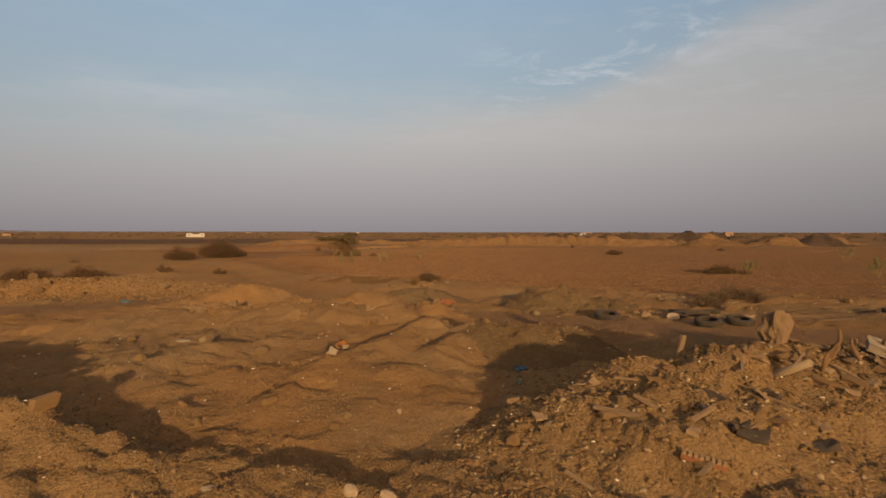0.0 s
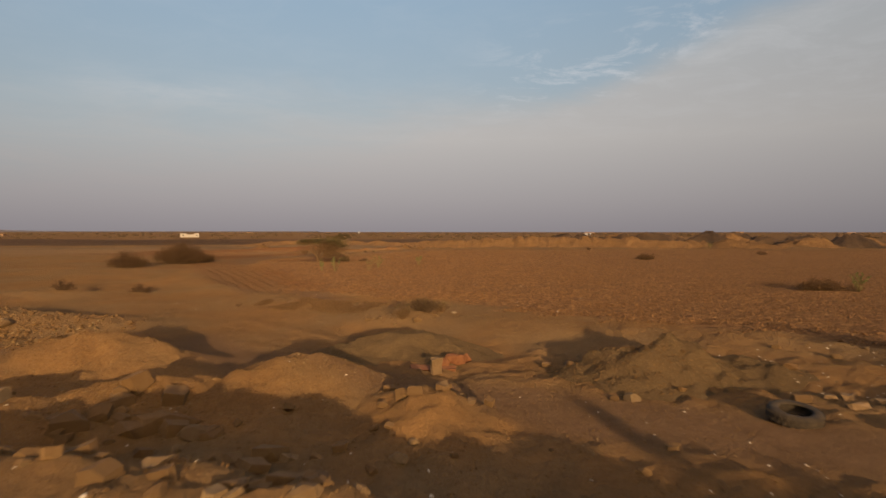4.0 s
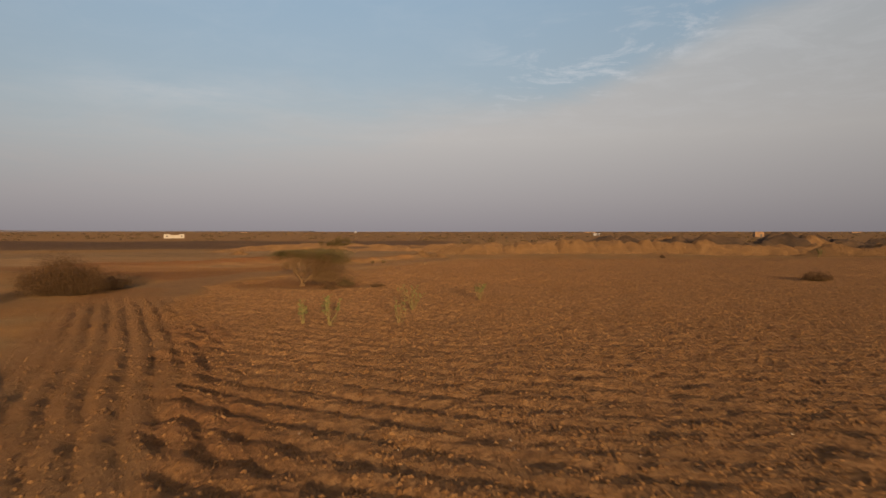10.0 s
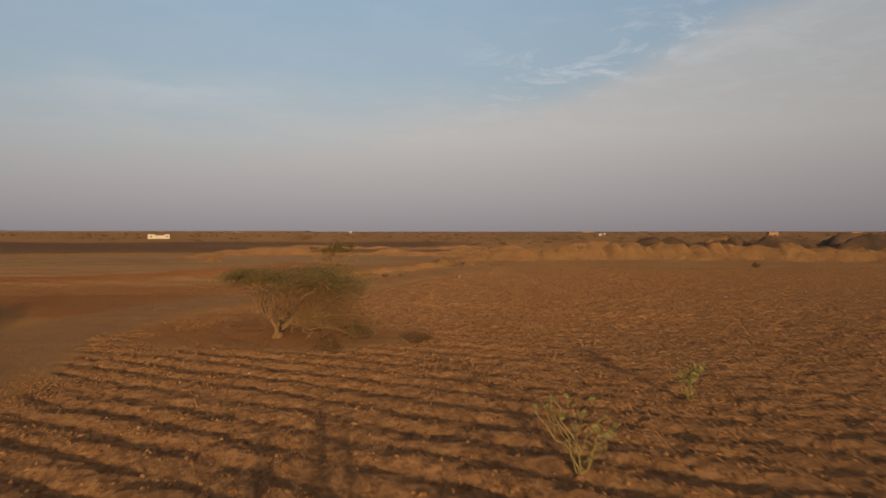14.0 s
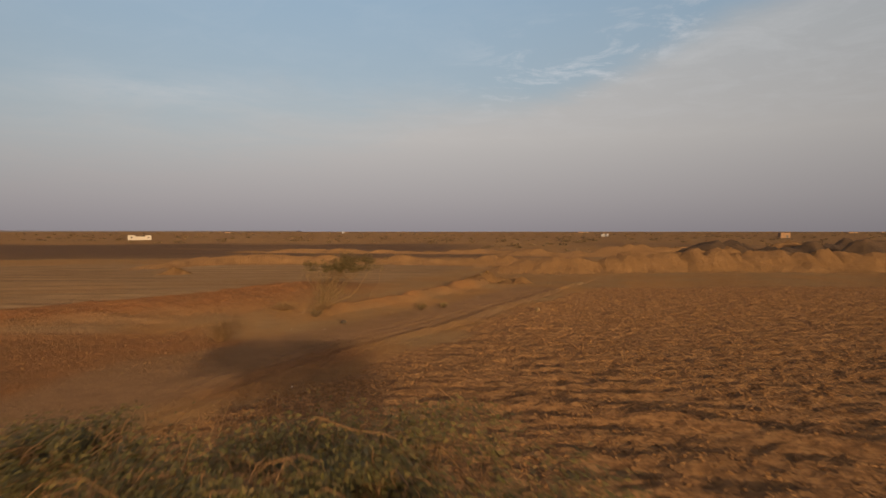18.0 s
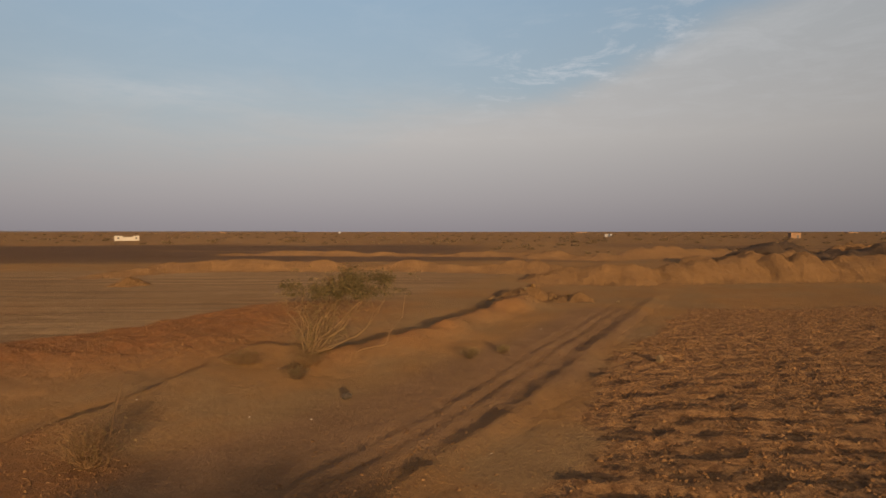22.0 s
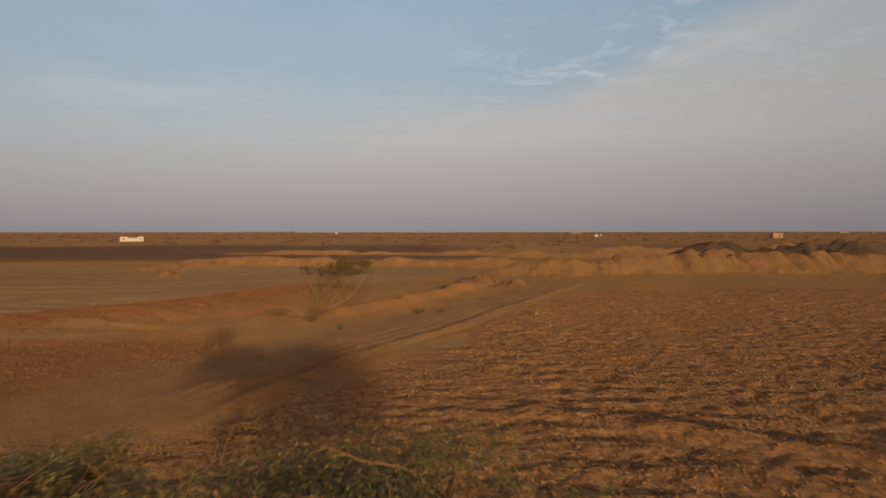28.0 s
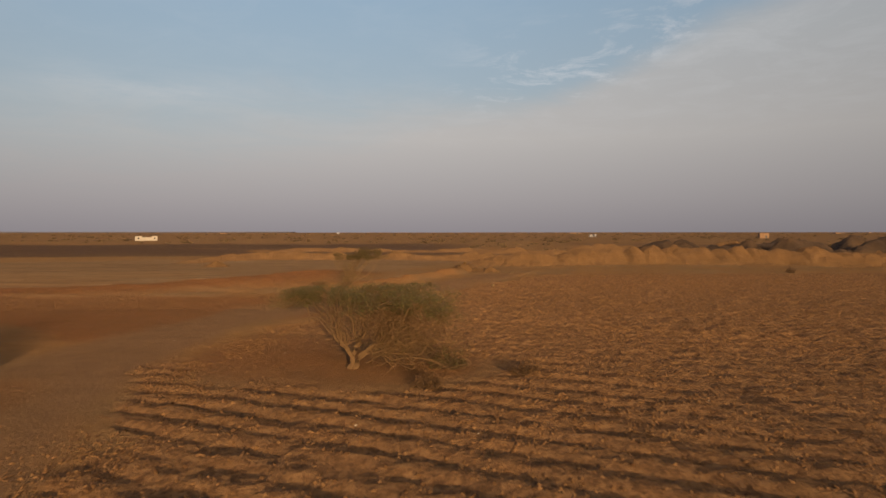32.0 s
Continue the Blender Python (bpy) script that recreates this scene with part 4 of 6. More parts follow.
# ---- the umbrella acacia beside the furrows ----
def umbrella_acacia():
    tree = thing("acacia_tree", "spreading umbrella acacia with bare twiggy branches hanging under its crown", "tree", base_at(-16.3, 97.75, 0.08))
    rs = np.random.RandomState(11)
    forks = [((0, 0, 0.0), (-0.55, 0.1, 1.15), 0.105, 0.07), ((0.05, 0, 0.0), (0.32, 0.05, 1.0), 0.10, 0.065), ((0.12, 0.0, 0.0), (1.3, 0.1, 0.95), 0.125, 0.08)]
    stems = [bend(a, b, r0, r1, rs, 0.16, 8) for a, b, r0, r1 in forks]
    tubes("trunk", [[(0.02, 0, -0.15, 0.17), (0.05, 0, 0.02, 0.15), (0.10, 0, 0.10, 0.11)]] + stems, BARK, tree, "pale forked trunk", 8)
    limbs, twigs, tips, droop = [], [], [], []
    targets = []
    for k in range(46):
        a, r = k * 2.39996, math.sqrt((k + 0.5) / 46)
        x, y = 1.4 + 2.6 * r * math.cos(a), 0.6 + 2.9 * r * math.sin(a)
        z = 2.82 - 0.28 * r ** 3 + rs.normal() * 0.1
        if x > 1.8:
            z -= 0.26 * (x - 1.8)
        targets.append((x, y, max(z, 0.9)))
    targets += [(-2.7 + 0.2 * k, 2.6 + 0.55 * math.sin(2.1 * k), 2.34 + 0.03 * k) for k in range(9)]
    for x, y, z in targets:
        s = stems[0] if x < -0.2 else stems[1] if x < 1.2 else stems[2]
        root = s[-1 - rs.randint(0, 3), :3]
        limb = bend(root, (x, y, z), 0.032, 0.008, rs, 0.07, 8, 0.04)
        limbs.append(limb)
        for j in range(9):
            q = limb[rs.randint(6 if x < -0.9 else 3, 8), :3]
            out = np.array([rs.uniform(-0.65, 0.65), rs.uniform(-0.65, 0.65), rs.uniform(0.0, 0.3)])
            out[2] = min(out[2], 2.85 - q[2])
            twig = bend(q, q + out, 0.011, 0.004, rs, 0.12, 4)
            twigs.append(twig)
            tips.append(twig[-1, :3])
            tips.append(twig[-2, :3])
        if x > 0.6:
            for j in range(17):
                q = limb[rs.randint(2, 8), :3]
                fall = -min(q[2] * 0.75, abs(rs.normal()) * 0.75 + 0.15)
                droop.append(bend(q, q + (rs.normal() * 0.55 + 0.12, rs.normal() * 0.5, fall * 0.8), 0.012, 0.004, rs, 0.15, 5))
    # low side branches that nearly lie on the ground
    for k in range(16):
        root = stems[2][rs.randint(3, 7), :3]
        end = (rs.uniform(2.2, 4.3), rs.uniform(-1.4, 1.6), rs.uniform(0.25, 1.2))
        limb = bend(root, end, 0.034, 0.008, rs, 0.12, 8)
        limbs.append(limb)
        for j in range(22):
            q = limb[rs.randint(2, 8), :3]
            droop.append(bend(q, q + (rs.normal() * 0.35, rs.normal() * 0.35, rs.uniform(-0.45, 0.6)), 0.011, 0.004, rs, 0.15, 4))
    tubes("limb_fan", limbs, BARK, tree, "pale bare limbs", 5)
    tubes("upper_twig_mass", twigs, TWIG, tree, "fine upper twigs", 3)
    tubes("hanging_twig_mass", droop, TWIG, tree, "dry hanging twigs", 3)
    ends = np.array([d[rs.randint(2, len(d)), :3] for d in droop])
    under = ends[rs.randint(0, len(ends), 9000)] + rs.normal(size=(9000, 3)) * np.array([0.16, 0.16, 0.12])
    leaves("lower_foliage", under[under[:, 2] > 0.35], 0.024, OLIVE_LEAF, tree, 14, 0.4, 0.35, "thin brownish leaves under the crown")
    tips = np.array(tips)
    reps = rs.randint(0, len(tips), 110000)
    pts = tips[reps] + rs.normal(size=(110000, 3)) * np.array([0.24, 0.24, 0.085])
    keep = fbm(pts[:, 0] + 40, pts[:, 1] + 0.8 * pts[:, 2], 0.6, 301, 3) > -0.3
    r = np.hypot((pts[:, 0] - 0.9) / 3.1, (pts[:, 1] - 0.6) / 3.0)
    low = 2.36 - 0.32 * np.clip(r, 0, 1.3) ** 2.2 - 0.28 * np.clip(pts[:, 0] - 1.8, 0, 9)
    keep &= ((pts[:, 0] < -1.25) | (pts[:, 0] > -0.85)) & (pts[:, 2] > low) & (pts[:, 2] < 3.02 - 0.14 * r * r)
    leaves("crown", pts[keep], 0.034, ACACIA_LEAF, tree, 12, 0.82, 0.34, "flat olive-green crown with gaps")
    shoots = []
    for k in range(700):
        q = tips[rs.randint(0, len(tips))]
        shoots.append(bend(q - (0, 0, 0.1), q + (rs.normal() * 0.28, rs.normal() * 0.28, rs.uniform(0.05, 0.26)), 0.007, 0.003, rs, 0.12, 4))
    tubes("shoot_mass", shoots, TWIG, tree, "thin dry shoots over the crown", 3)
    dry = tips[rs.randint(0, len(tips), 2500)] + rs.normal(size=(2500, 3)) * np.array([0.2, 0.2, 0.18])
    leaves("dry_foliage", dry, 0.028, DRY_LEAF, tree, 13, 0.7, 0.3)
    return tree


umbrella_acacia()


def vase_acacia():
    tree = thing("acacia_tree", "thin acacia with a fan of pale stems and a sparse top", "tree", base_at(-20.5, 133.8, 0.05))
    rs = np.random.RandomState(21)
    stems, twigs, tips, low = [], [], [], []
    for k in range(30):
        a = rs.uniform(0, 2 * math.pi)
        r = rs.uniform(0.2, 1.75)
        end = (1.35 + r * math.cos(a) * 1.5, r * math.sin(a), 2.8 - 0.25 * r + 0.2 * math.cos(a) * r + rs.normal() * 0.12)
        s = bend((rs.normal() * 0.12, rs.normal() * 0.12, 0), end, 0.021, 0.006, rs, 0.12, 8)
        stems.append(s)
        for j in range(11):
            q = s[rs.randint(4, 8), :3]
            t = bend(q, q + (rs.normal() * 0.38, rs.normal() * 0.38, abs(rs.normal()) * 0.25 + 0.02), 0.006, 0.003, rs, 0.1, 4)
            twigs.append(t)
            if q[2] > 2.0:
                tips += [t[-1, :3], t[-2, :3]]
        for j in range(12):
            q = s[rs.randint(1, 6), :3]
            low.append(bend(q, q + (rs.normal() * 0.35, rs.normal() * 0.35, rs.uniform(0.0, 0.5)), 0.009, 0.004, rs, 0.1, 4))
    tubes("stem_fan", stems, STEM_TAN, tree, "pale slender stems", 6)
    tubes("twig_mass", twigs + low, BARK, tree, "fine brown twigs", 3)
    lows = np.array([p[-1, :3] for p in low])
    leaves("lower_foliage", lows[rs.randint(0, len(lows), 5000)] + rs.normal(size=(5000, 3)) * 0.14, 0.026, DRY_LEAF, tree, 23, 0.3, 0.35, "thin dry leaves along the stems")
    tips = np.array(tips)
    pts = tips[rs.randint(0, len(tips), 26000)] + rs.normal(size=(26000, 3)) * np.array([0.22, 0.22, 0.09])
    keep = (fbm(pts[:, 0] + 9, pts[:, 1] + pts[:, 2], 0.7, 311, 3) > 0.0) & (pts[:, 2] > 2.2 + 0.22 * np.abs(fbm(pts[:, 0], pts[:, 1], 0.8, 312, 2)))
    leaves("crown", pts[keep], 0.048, OLIVE_LEAF, tree, 22, 0.35, 0.4, "thin flat olive leaf tufts")
    return tree


vase_acacia()


# ---- bushes ----
def bush(label, x, y, rx, ry, tall, seed, twigs=160, leaf=2500, mat=BUSH_LEAF, wood=DEADWOOD, name="bush", lean=0.0, size=0.045, category="bush"):
    ob = thing(name, label, category, base_at(x, y), group="desert bushes")
    rs = np.random.RandomState(seed)
    paths, tips = [], []
    for k in range(twigs):
        a, r = rs.uniform(0, 2 * math.pi), math.sqrt(rs.uniform(0, 1))
        end = np.array([rx * r * math.cos(a) + lean * tall, ry * r * math.sin(a), tall * math.sqrt(max(0.04, 1 - 0.85 * r * r)) * rs.uniform(0.5, 1.2) * (1 + 0.25 * math.sin(3 * a + seed))])
        root = end * np.array([0.35, 0.35, 0]) + rs.normal(size=3) * np.array([rx * 0.12, ry * 0.12, 0])
        p = bend(root, end, 0.014, 0.004, rs, 0.10, 5, 0.1)
        paths.append(p)
        for j in range(3):
            q = p[rs.randint(2, 5), :3]
            t = bend(q, q + rs.normal(size=3) * np.array([0.16, 0.16, 0.12]) * max(rx, 0.6) * 0.8, 0.007, 0.003, rs, 0.1, 3)
            paths.append(t)
            tips += [t[-1, :3], p[-1, :3]]
    tubes("twig_mass", paths, wood, ob, "tangled dry twigs", 3)
    if leaf:
        tips = np.array(tips)
        sp = 0.07 * max(rx, 0.8)
        pts = tips[rs.randint(0, len(tips), leaf)] + rs.normal(size=(leaf, 3)) * np.array([sp, sp, sp * 0.7])
        pts = pts[pts[:, 2] > 0.02]
        leaves("foliage", pts, size * (0.85 if rx > 1.2 else 0.7), mat, ob, seed + 1, 0.2, 0.45)
    return ob


bush("large grey-brown desert bush on a sand drift", -31.0, 91.0, 2.9, 1.9, 2.0, 401, 800, 32000)
bush("side branch of dark bush lying on the sand", -29.6, 94.9, 1.1, 2.4, 0.95, 402, 200, 7000)
bush("low wide dark bush on the bare plain", -33.2, 82.7, 2.1, 1.3, 1.25, 403, 320, 11000)
bush("flat dark desert bush in the ploughed field", 27.4, 103.2, 1.35, 0.9, 0.75, 404, 160, 5000)
bush("low dark bush on the field", 24.2, 56.5, 1.4, 0.7, 0.6, 405, 160, 4500)
bush("small dry bush beside the dark one", 26.2, 56.2, 0.7, 0.5, 0.5, 406, 60, 500)
bush("spreading dark brush mat behind the stone bank", -29.5, 46.5, 1.9, 0.9, 0.75, 407, 220, 8000)
bush("dark brush mat behind the stone bank", -25.2, 46.0, 1.5, 0.9, 0.85, 408, 220, 8000)
bush("small dark bush on open sand", -18.3, 53.4, 0.75, 0.5, 0.4, 409, 60, 900)
bush("small dark bush on the flat", -22.4, 52.6, 0.85, 0.5, 0.5, 410, 60, 900)
bush("small scrub clump on sand", -42.5, 75.5, 0.6, 0.5, 0.45, 411, 40, 500)
bush("dead brown weeds beside the tyres", 14.8, 33.0, 1.5, 0.9, 0.65, 412, 170, 500, DRY_LEAF)
bush("dead weeds on the shaded slope", 12.4, 30.6, 0.9, 0.6, 0.45, 413, 110, 200, DRY_LEAF)
bush("dark green seedling bush by the acacia", -12.8, 98.0, 0.7, 0.55, 0.62, 416, 90, 2200, OLIVE_LEAF)
bush("low grey bush by the acacia", -13.6, 94.9, 0.5, 0.4, 0.42, 417, 60, 900)
bush("small low bush on the bare patch", -10.2, 96.8, 0.6, 0.4, 0.3, 418, 60, 700)
bush("dark bush on the far bank", 30.2, 150.5, 0.7, 0.5, 0.6, 424, 60, 800)
bush("dark bush in the far field", 52.0, 121.0, 1.0, 0.7, 0.7, 425, 80, 1200)
def twig_fan(label, x, y, tall, spread, count, seed, mat=DEADWOOD, tip=0.0):
    """A dry shrub: fine stems that fan out of one root."""
    ob = thing("dry_shrub", label, "dry shrub", base_at(x, y), group="dry shrubs")
    rs = np.random.RandomState(seed)
    paths, ends = [], []
    for k in range(count):
        a, r = rs.uniform(0, 2 * math.pi), rs.uniform(0.15, 1)
        end = (spread * r * math.cos(a), spread * r * math.sin(a), tall * rs.uniform(0.55, 1.0) * (1 - 0.3 * r))
        p = bend((rs.normal() * 0.03, rs.normal() * 0.03, 0), end, 0.009, 0.003, rs, 0.08, 6, 0.05)
        paths.append(p)
        for j in range(4):
            q = p[rs.randint(2, 6), :3]
            t = bend(q, q + rs.normal(size=3) * np.array([0.14, 0.14, 0.1]) * spread + (0, 0, 0.08), 0.004, 0.002, rs, 0.1, 3)
            paths.append(t)
            ends.append(t[-1, :3])
    tubes("stem_fan", paths, mat, ob, "fine dry stems", 3)
    ends = np.array(ends)
    pts = ends[rs.randint(0, len(ends), 900)] + rs.normal(size=(900, 3)) * 0.05
    leaves("dry_foliage", pts, 0.016, DRY_LEAF, ob, seed + 1, 0.2, 0.5)
    return ob


twig_fan("dry reddish shrub on the track's edge", -23.2, 122.3, 1.1, 1.0, 150, 419, TWIG)
twig_fan("pile of cut dry branches on the berm", -22.6, 132.0, 0.4, 1.0, 160, 443, TWIG)
twig_fan("dry brush heaped at the thin acacia's foot", -20.3, 131.6, 0.45, 0.8, 150, 444, TWIG)
twig_fan("low dry shrub at the berm's foot", -20.4, 130.2, 0.5, 0.6, 60, 431)
twig_fan("dry brown weed on open ground", -14.4, 133.6, 0.4, 0.45, 50, 432)
twig_fan("dry brown weed on open ground", -13.0, 134.6, 0.28, 0.3, 36, 433)
twig_fan("large dead thistle on the berm's crest", -1.1, 41.4, 0.62, 0.6, 220, 434)
twig_fan("brown dead thistle on the berm's crest", -0.75, 41.0, 0.6, 0.6, 200, 442)
twig_fan("dead thistle among boulders on the berm", -1.7, 40.2, 0.6, 0.5, 90, 435, TWIG)
twig_fan("dead thistle beside a pale boulder", -0.2, 41.6, 0.5, 0.5, 80, 436, TWIG)
twig_fan("dead weeds beside a tyre", 13.4, 31.4, 0.6, 0.9, 90, 440)
twig_fan("dead weeds in the shaded litter", 15.6, 32.2, 0.65, 0.9, 90, 441)
thing_stalk = thing("dead_stalk", "tall dry stalk leaning out of the bush", "dead stalk", base_at(-22.9, 122.6))
tubes("stalk", [[(0, 0, 0, 0.011), (0.05, 0.02, 0.7, 0.009), (0.16, 0.05, 1.3, 0.007), (0.3, 0.1, 1.75, 0.004)]], TWIG, thing_stalk, "", 5)


# ---- milkweed shrubs ----
def leaf_blade(rs, p, d, length, width):
    d = np.array(d) / np.linalg.norm(d)
    side = np.cross(d, rs.normal(size=3))
    side /= np.linalg.norm(side) + 1e-9
    up = np.cross(side, d) * length * 0.12
    a, c = np.array(p), np.array(p) + d * length
    m1, m2 = a + d * length * 0.35, a + d * length * 0.72
    return [a, m1 + side * width, m1 + up * 0.5, m1 - side * width, m2 + side * width * 0.8, m2 + up, m2 - side * width * 0.8, c], [(0, 1, 2), (0, 2, 3), (1, 4, 5, 2), (2, 5, 6, 3), (4, 7, 5), (5, 7, 6)]


def milkweed(label, x, y, tall, spread, stems, seed, per=11, green=1.0):
    ob = thing("milkweed_shrub", label, "shrub", base_at(x, y), group="milkweed shrubs")
    rs = np.random.RandomState(seed)
    paths, V, F = [], [], []
    for k in range(stems):
        a = rs.uniform(0, 2 * math.pi)
        end = (spread * math.cos(a) * rs.uniform(0.3, 1), spread * math.sin(a) * rs.uniform(0.3, 1), tall * rs.uniform(0.6, 1.0))
        p = bend((rs.normal() * 0.05, rs.normal() * 0.05, 0), end, 0.019, 0.008, rs, 0.05, 7)
        paths.append(p)
        for j in range(per):
            t = rs.uniform(0.45, 1.0) ** 0.8
            i = min(int(t * 6), 5)
            q = p[i, :3] + (p[i + 1, :3] - p[i, :3]) * (t * 6 - i)
            aa = rs.uniform(0, 2 * math.pi)
            v, f = leaf_blade(rs, q, (math.cos(aa), math.sin(aa), rs.uniform(0.3, 1.3)), rs.uniform(0.09, 0.17), rs.uniform(0.03, 0.05))
            n = len(V)
            V += v
            F += [tuple(n + i for i in q) for q in f]
    tubes("stem_fan", paths, GREEN_STEM, ob, "pale yellow-green stems", 5)
    part_mesh("foliage", mesh_of("foliage", [tuple(v) for v in V], F), CALO_LEAF, ob, "pale green oval leaves")
    return ob


milkweed("pale green milkweed shrub with upright stems in a furrow", -11.8, 77.1, 1.25, 0.42, 8, 501, 7)
milkweed("taller milkweed shrub with pale green leaves", -10.4, 76.5, 1.5, 0.5, 10, 502, 9)
milkweed("thin half-bare milkweed shrub", -7.3, 77.1, 1.25, 0.45, 6, 503, 3)
milkweed("spreading milkweed shrub with yellowing tips", -6.9, 82.4, 1.45, 0.95, 12, 504, 5)
milkweed("leafy milkweed shrub among the clods", -2.9, 87.5, 1.2, 0.5, 8, 505, 10)
milkweed("pale green milkweed shrub on the far side of the field", 26.4, 55.9, 1.3, 0.8, 12, 506, 14)
milkweed("milkweed shrub on the open field", 50.0, 80.5, 1.9, 1.2, 14, 507, 14)
milkweed("leafy milkweed shrub on the open field", 35.6, 53.0, 1.6, 1.1, 14, 508, 14)
milkweed("small milkweed shrub near the pointed mound", 56.0, 152.0, 1.6, 1.1, 12, 509, 12)


# ---- stones ----
def rock_mesh(name, seed, sub=1, flat=0.7, jag=0.22):
    rs = np.random.RandomState(seed)
    bm = bmesh.new()
    bmesh.ops.create_icosphere(bm, subdivisions=sub, radius=0.5)
    cuts = [(rs.normal(size=3), rs.uniform(0.22, 0.4)) for _ in range(7)]
    for v in bm.verts:
        p = np.array(v.co)
        for c, d in cuts:
            c = c / np.linalg.norm(c)
            k = p @ c
            if k > d:
                p = p - c * (k - d) * 0.9
        p = p * (1 + jag * rs.uniform(-0.5, 0.5)) * np.array([1, rs.uniform(0.95, 1.05) * 0.8, flat])
        v.co = p
    me = bpy.data.meshes.new(name)
    bm.to_mesh(me)
    bm.free()
    me.materials.append(STONE.m)
    return me


def block_mesh(name, seed):
    """A broken block: a skewed box with chipped corners."""
    r = random.Random(seed)
    bm = bmesh.new()
    bmesh.ops.create_cube(bm, size=0.8)
    for v in bm.verts:
        v.co += Vector((r.uniform(-0.16, 0.16), r.uniform(-0.16, 0.16), r.uniform(-0.16, 0.16)))
        v.co.z *= 0.7
    for k in range(3):
        d = Vector((r.gauss(0, 1), r.gauss(0, 1), r.gauss(0, 1))).normalized()
        cut = bmesh.ops.bisect_plane(bm, geom=bm.verts[:] + bm.edges[:] + bm.faces[:], plane_co=d * r.uniform(0.26, 0.36), plane_no=d, clear_outer=True)
        bmesh.ops.contextual_create(bm, geom=[e for e in cut["geom_cut"] if isinstance(e, bmesh.types.BMEdge)])
    me = bpy.data.meshes.new(name)
    bm.to_mesh(me)
    bm.free()
    me.materials.append(STONE.m)
    return me


ROCKS = [rock_mesh("stone", 600 + k, 2, 0.55, 0.2) for k in range(3)] + [block_mesh("stone", 620 + k) for k in range(6)]


def stone(x, y, size, seed, parent=None, mesh=None, label="angular tan stone lying on the ground", sink=0.3, group="loose stones", mat=None):
    rs = random.Random(seed)
    me = mesh or ROCKS[rs.randrange(9)]
    m = pose(x, y, S(x, y) + size * (0.5 - sink) * 0.7, rs.uniform(-18, 18), rs.uniform(-18, 18), rs.uniform(0, 360)) @ Matrix.Diagonal((size * rs.uniform(0.8, 1.25), size * rs.uniform(0.75, 1.2), size * rs.uniform(0.75, 1.15), 1))
    ob = new("stone", me)
    if parent:
        m = m @ Matrix.Diagonal((1.15, 0.9, 0.55, 1))
        ob.parent = parent
        ob.matrix_basis = m
    else:
        ob.matrix_basis = m
        tagged(ob, label, "stone", group)
    return ob


PALE = [rock_mesh("stone", 640 + k, 2, 0.6) for k in range(3)]
WHITE_STONE = plain("pale_stone", (0.18, 0.13, 0.08), (0.27, 0.205, 0.13), 6, 0.9, 0.5, 0.02)
for me in PALE:
    me.materials.clear()
    me.materials.append(WHITE_STONE.m)
stone(1.15, 10.4, 0.46, 1, mesh=ROCKS[1], label="rounded tan boulder at the heap's foot")
stone(-0.8, 12.1, 0.18, 2, mesh=PALE[0], label="small pale stone on bare soil")
stone(-3.1, 8.6, 0.26, 3, mesh=PALE[1], label="pale flat stone on the gravelly mound")
stone(-0.72, 8.55, 0.34, 4, mesh=PALE[2], label="pale rounded stone in the gully")
stone(-1.2, 8.5, 0.25, 5, mesh=PALE[0], label="pale broken stone in the gully")
stone(-4.4, 15.9, 0.42, 6, mesh=ROCKS[0], label="upright tan stone block")
stone(-3.05, 14.3, 0.24, 7, mesh=ROCKS[2], label="pale tan stone block")
stone(-7.4, 9.9, 0.36, 8, mesh=ROCKS[3], label="large tan boulder on the soil mound")
stone(-5.9, 9.6, 0.35, 9, mesh=ROCKS[4], label="tan boulder on the soil mound")
stone(-1.95, 41.7, 0.5, 10, mesh=PALE[1], label="pale pointed boulder on the berm")
stone(-3.2, 40.8, 0.4, 11, mesh=ROCKS[1], label="tan boulder on the berm", sink=0.45)
stone(0.34, 41.5, 0.3, 18, mesh=PALE[2], label="pale flat boulder on the berm")
stone(-1.1, 39.9, 0.55, 12, mesh=ROCKS[2], label="brown boulder among dry weeds")
stone(-7.3, 132.8, 0.6, 13, mesh=ROCKS[0], label="pale stone at the field's edge")
solid_lump = thing("rag", "dark rag lying on the berm's slope", "rag", pose(-18.4, 127.6, S(-18.4, 127.6) + 0.08, 10, 8, 30) @ Matrix.Diagonal((0.42, 0.36, 0.3, 1)), mesh=rock_mesh("rag", 655, 2, 0.7, 0.3))
solid_lump.data.materials.clear()
solid_lump.data.materials.append(DARK_CLOTH.m)
stone(13.2, 29.6, 0.95, 15, mesh=ROCKS[2], label="lump of sandy rock beside the weeds")
rs_pick = random.Random(5)
for k in range(48):         # broken blocks in the hollow behind the first ridge
    x, y = (rs_pick.gauss(-6.0, 0.75), rs_pick.gauss(26.6, 0.4)) if k < 24 else (rs_pick.gauss(-4.5, 3), rs_pick.gauss(24.8, 1.0))
    stone(x, y, rs_pick.uniform(0.25, 0.8) * (1.0 if k < 24 else 0.45), 1000 + k, label="broken stone block in a tipped row", group="tipped stone blocks", sink=0.4)
for k in range(44):
    t = rs_pick.uniform(0, 1)
    stone(-9.5 + 9.0 * t + rs_pick.gauss(0, 0.5), 25.6 - 0.6 * t + rs_pick.gauss(0, 0.75), rs_pick.choice((0.18, 0.25, 0.35, 0.5)) * rs_pick.uniform(0.8, 1.2), 1800 + k, label="broken stone block in a tipped row", group="tipped stone blocks", sink=0.4)
